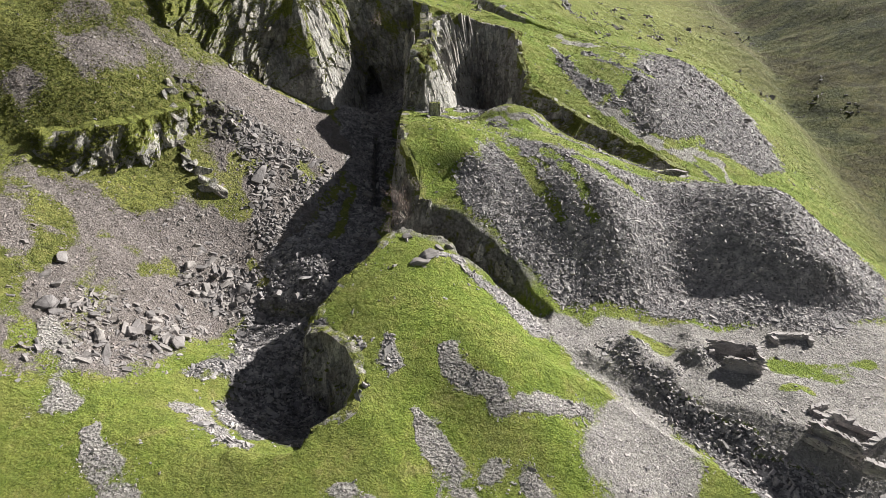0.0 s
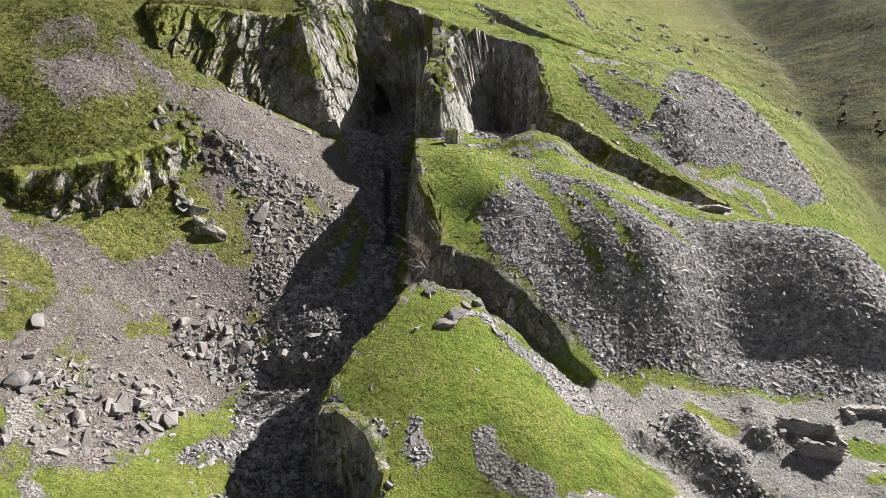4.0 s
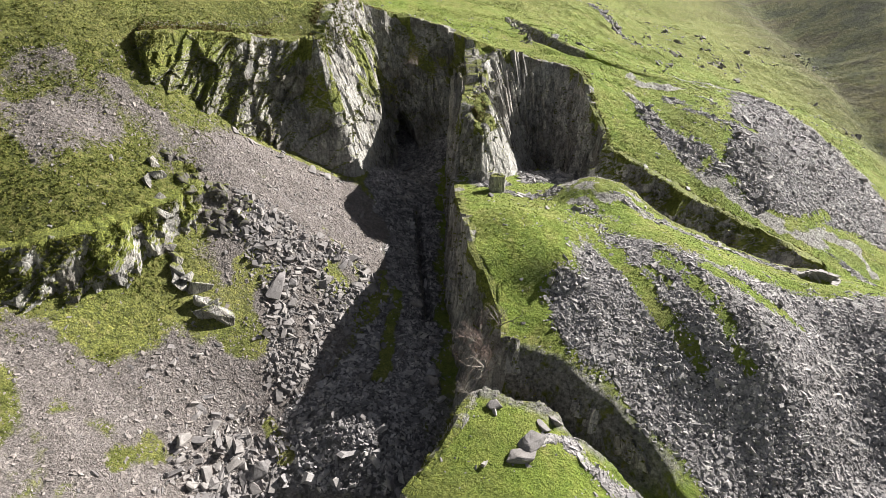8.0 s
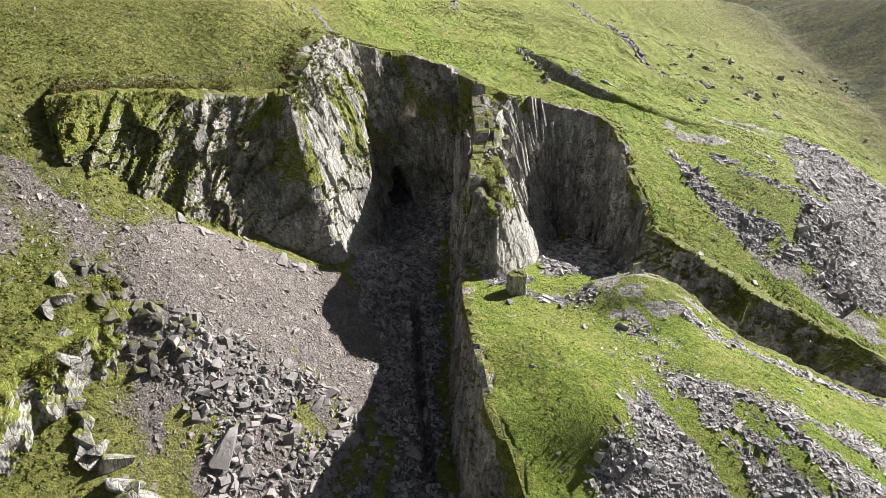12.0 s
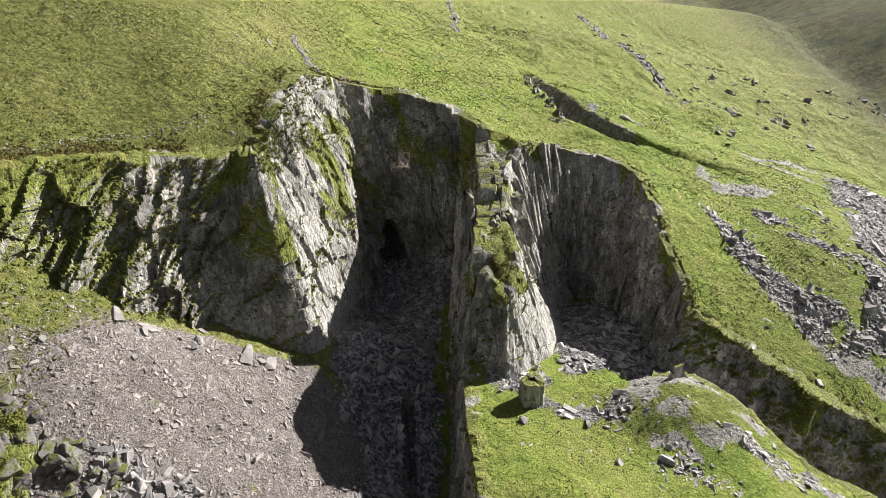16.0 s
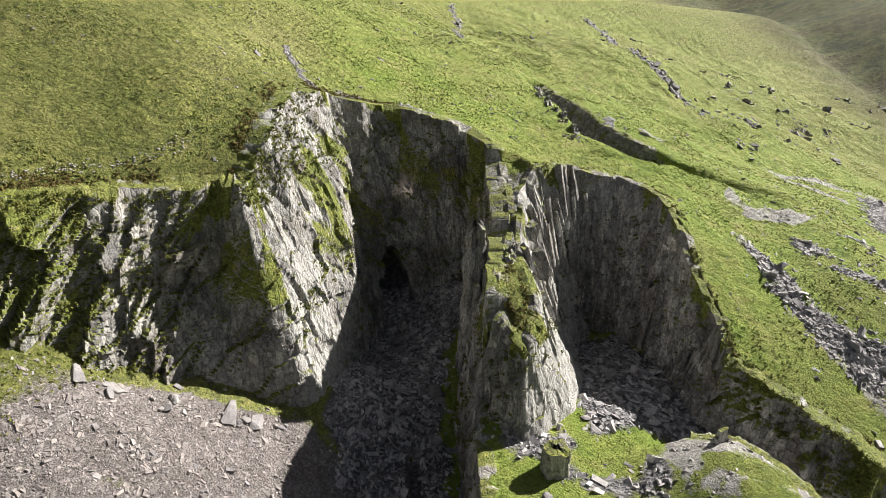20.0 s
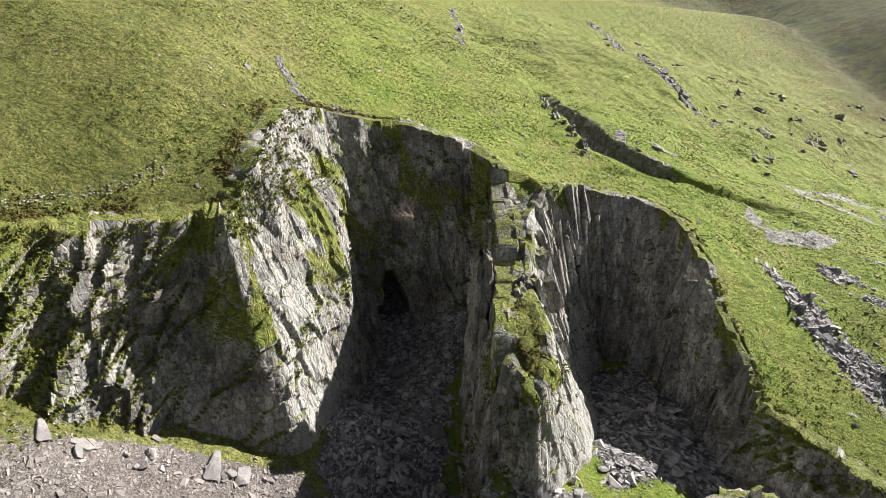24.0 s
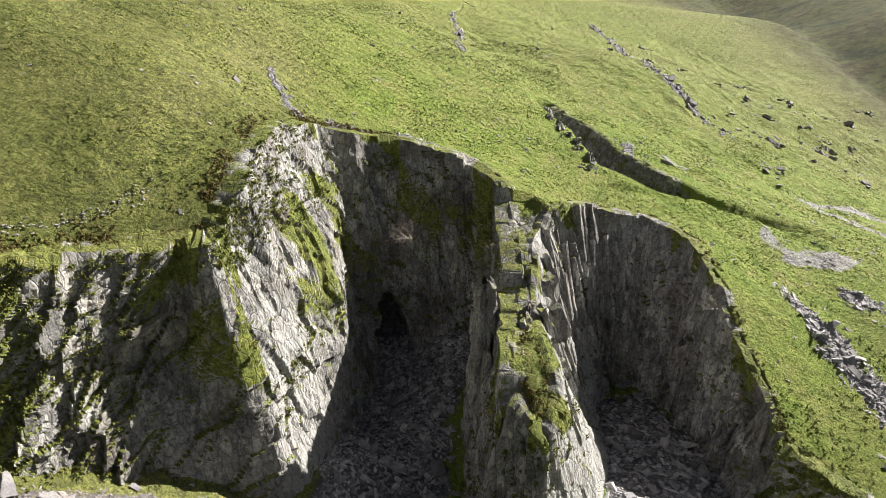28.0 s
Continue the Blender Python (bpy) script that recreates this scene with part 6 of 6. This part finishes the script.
for name, face, n, seed in (("cliff_moss", "cliff_great", 2400, 1102), ("crag_moss", "cliff_crag", 1300, 1103), ("bank_moss", "bank_mossy", 700, 1104), ("wall_moss", "cliff_right", 260, 1105), ("pit_moss", "cliff_pit", 200, 1106)):
    f = FACES[face]
    du, dv = np.gradient(f, axis=1), np.gradient(f, axis=0)
    nn = np.cross(du, dv)
    nz = np.abs(nn[..., 2]) / (np.linalg.norm(nn, axis=-1) + 1e-9)
    rows = np.linspace(0, 1, f.shape[0])[:, None]
    w = smooth(0.5, 0.85, nz + 0.3 * smooth(0.75, 1.0, rows) + 0.55 * fbm(f[..., 0] / 3, f[..., 2] / 3, 3, 88))
    w = (w * (rows > 0.06)).ravel()
    if w.sum() < 1:
        continue
    rr = np.random.default_rng(seed)
    pick = rr.choice(len(w), n, p=w / w.sum())
    leaf_clumps(name, f.reshape(-1, 3)[pick], rr.uniform(0.12, 0.5, n), 24, 0.085, M_MOSS, "dark green moss and heather on rock ledges", "moss", seed + 50)

# ---- ruined slate buildings in the yard ----
def stone_block(name, seed):
    r = np.random.default_rng(seed)
    bm = bmesh.new()
    bmesh.ops.create_cube(bm, size=1.0)
    for v in bm.verts:
        v.co += Vector(r.uniform(-0.07, 0.07, 3))
    bmesh.ops.bevel(bm, geom=bm.edges[:], offset=0.05, segments=1, affect="EDGES")
    me = bpy.data.meshes.new(name)
    bm.to_mesh(me)
    bm.free()
    me.materials.append(M_RUIN)
    return me


BLOCKS = [stone_block("stone", 1200 + k) for k in range(8)]


def stone_wall(parent, a, b, z0, high, thick, seed, ragged=0.35, course=0.17, length=0.3):
    """A dry wall from a to b: a rubble core and single stones laid in courses, with a broken top."""
    r = np.random.default_rng(seed)
    ax, ay, bx, by = *a, *b
    run = math.hypot(bx - ax, by - ay)
    turn = math.degrees(math.atan2(by - ay, bx - ax))
    bm = bmesh.new()
    bmesh.ops.create_cube(bm, size=1.0)
    core = bpy.data.meshes.new("wall")
    bm.to_mesh(core)
    bm.free()
    core.materials.append(M_RUIN)
    low = high * (1 - ragged)
    wall = part("wall", core, parent, "", Matrix.Translation(((ax + bx) / 2, (ay + by) / 2, z0 + low * 0.45 - 0.1)) @ pose(0, 0, 0, 0, 0, turn) @ Matrix.Diagonal((run * 0.97, thick * 0.72, low * 0.9 + 0.2, 1)))
    inv = wall.matrix_basis.inverted()
    z, row = 0.0, 0
    while z < high:
        h = course * r.uniform(0.75, 1.25)
        s = -r.uniform(0, length * 0.5)
        while s < run:
            l = length * r.uniform(0.6, 1.5)
            mid = s + l / 2
            top = high * (1 - ragged * (0.5 + 0.5 * vnoise(np.array([mid * 0.55 + seed]), np.array([seed * 1.7]), 5)[0]))
            if z < top and 0 <= mid <= run:
                f = mid / run
                m = Matrix.Translation((ax + (bx - ax) * f, ay + (by - ay) * f, z0 + z + h / 2)) @ pose(0, 0, 0, r.uniform(-2, 2), r.uniform(-2, 2), turn + r.uniform(-3, 3)) @ Matrix.Diagonal((l * 0.97, thick * r.uniform(0.85, 1.12), h * 0.95, 1))
                ob = new("stone", BLOCKS[int(r.integers(0, 8))])
                ob.parent = wall
                ob.matrix_basis = inv @ m
            s += l
        z += h
        row += 1
    return wall


def ruin(name, label, walls, z0, seed):
    root = tagged(new(name), label, "ruin")
    for k, (a, b, high, thick, ragged) in enumerate(walls):
        stone_wall(root, a, b, z0, high, thick, seed + k, ragged)
    return root


ruin("ruined_hut", "roofless ruined hut of grey slate walls", [((29.6, 53.6), (33.9, 52.4), 2.3, 0.5, 0.15), ((33.9, 52.4), (33.2, 49.9), 2.3, 0.55, 0.1), ((33.2, 49.9), (29.9, 50.9), 2.2, 0.5, 0.3), ((29.6, 53.6), (29.0, 52.2), 1.9, 0.5, 0.4), ((30.9, 51.6), (30.7, 50.8), 1.3, 0.4, 0.3), ((29.0, 53.8), (26.9, 52.7), 1.0, 0.6, 0.5), ((26.9, 52.7), (28.2, 51.4), 0.9, 0.6, 0.5)], at_ground(31.5, 51.6, -0.35), 1300)
ruin("ruined_workshop", "low roofless ruin of broken slate walls", [((34.2, 42.0), (36.6, 39.0), 1.7, 0.6, 0.25), ((36.9, 43.1), (39.6, 40.2), 1.6, 0.6, 0.25), ((34.2, 42.0), (36.9, 43.1), 1.4, 0.5, 0.3), ((36.6, 38.8), (39.6, 40.2), 1.5, 0.6, 0.3), ((36.2, 37.6), (37.9, 36.6), 1.3, 0.6, 0.4), ((35.6, 44.6), (36.6, 43.3), 1.0, 0.5, 0.4), ((35.6, 44.6), (37.8, 45.3), 1.1, 0.5, 0.4), ((33.4, 41.4), (34.6, 39.9), 0.8, 0.5, 0.5)], at_ground(36.5, 41, -0.4), 1340)
ruin("ruined_shelter", "low stone shelter with a dark opening", [((37.3, 55.6), (41.3, 55.2), 1.0, 0.6, 0.15), ((37.3, 55.4), (37.4, 54.4), 0.8, 0.5, 0.2), ((41.3, 55.2), (41.2, 54.2), 0.8, 0.5, 0.2)], at_ground(39, 54.6, -0.2), 1380)
ruin("stone_culvert", "stone-sided hollow at the end of the cutting", [((32.8, 87.0), (36.8, 87.2), 1.2, 0.6, 0.3), ((36.8, 87.2), (38.0, 85.4), 1.3, 0.7, 0.3), ((38.0, 85.4), (36.4, 83.8), 1.0, 0.7, 0.4), ((36.4, 83.8), (34.2, 83.7), 0.8, 0.6, 0.5)], at_ground(37.6, 85.4, -0.5), 1390)


def stone_line(name, label, line, high, seed, size=0.5):
    """Single stones tumbled along a line."""
    r = np.random.default_rng(seed)
    root = tagged(new(name), label, "wall")
    p = np.array(line, float)
    for a, b in zip(p[:-1], p[1:]):
        n = max(2, int(np.hypot(*(b - a)) / (size * 0.75)))
        for k in range(n):
            x, y = a + (b - a) * (k / n) + r.normal(0, 0.24, 2)
            ob = new("stone", BLOCKS[int(r.integers(0, 8))])
            ob.parent = root
            s = size * r.uniform(0.5, 1.3)
            ob.matrix_basis = Matrix.Translation((x, y, at_ground(x, y, high * r.uniform(0.1, 0.7)))) @ pose(0, 0, 0, r.uniform(-20, 20), r.uniform(-20, 20), r.uniform(0, 180)) @ Matrix.Diagonal((s * 1.3, s * 0.8, s * 0.5, 1))
    return root


# stones added to trace the worn path; no wall stands here
stone_line("path_stones", "small loose stones along the worn path across the upper grass", [(-46, 104.2), (-42.6, 106.4), (-39.1, 110.2), (-35.6, 112.9), (-32.6, 114.9), (-30.3, 117.2)], 0.1, 1401, 0.13)
stone_line("spoil_wall", "ragged slate edging along the yard's bank", [(16.6, 54.4), (19.4, 52.2), (22.9, 48.6), (28, 43.9), (33.5, 38.7), (36, 35.6)], 0.15, 1402, 0.3)
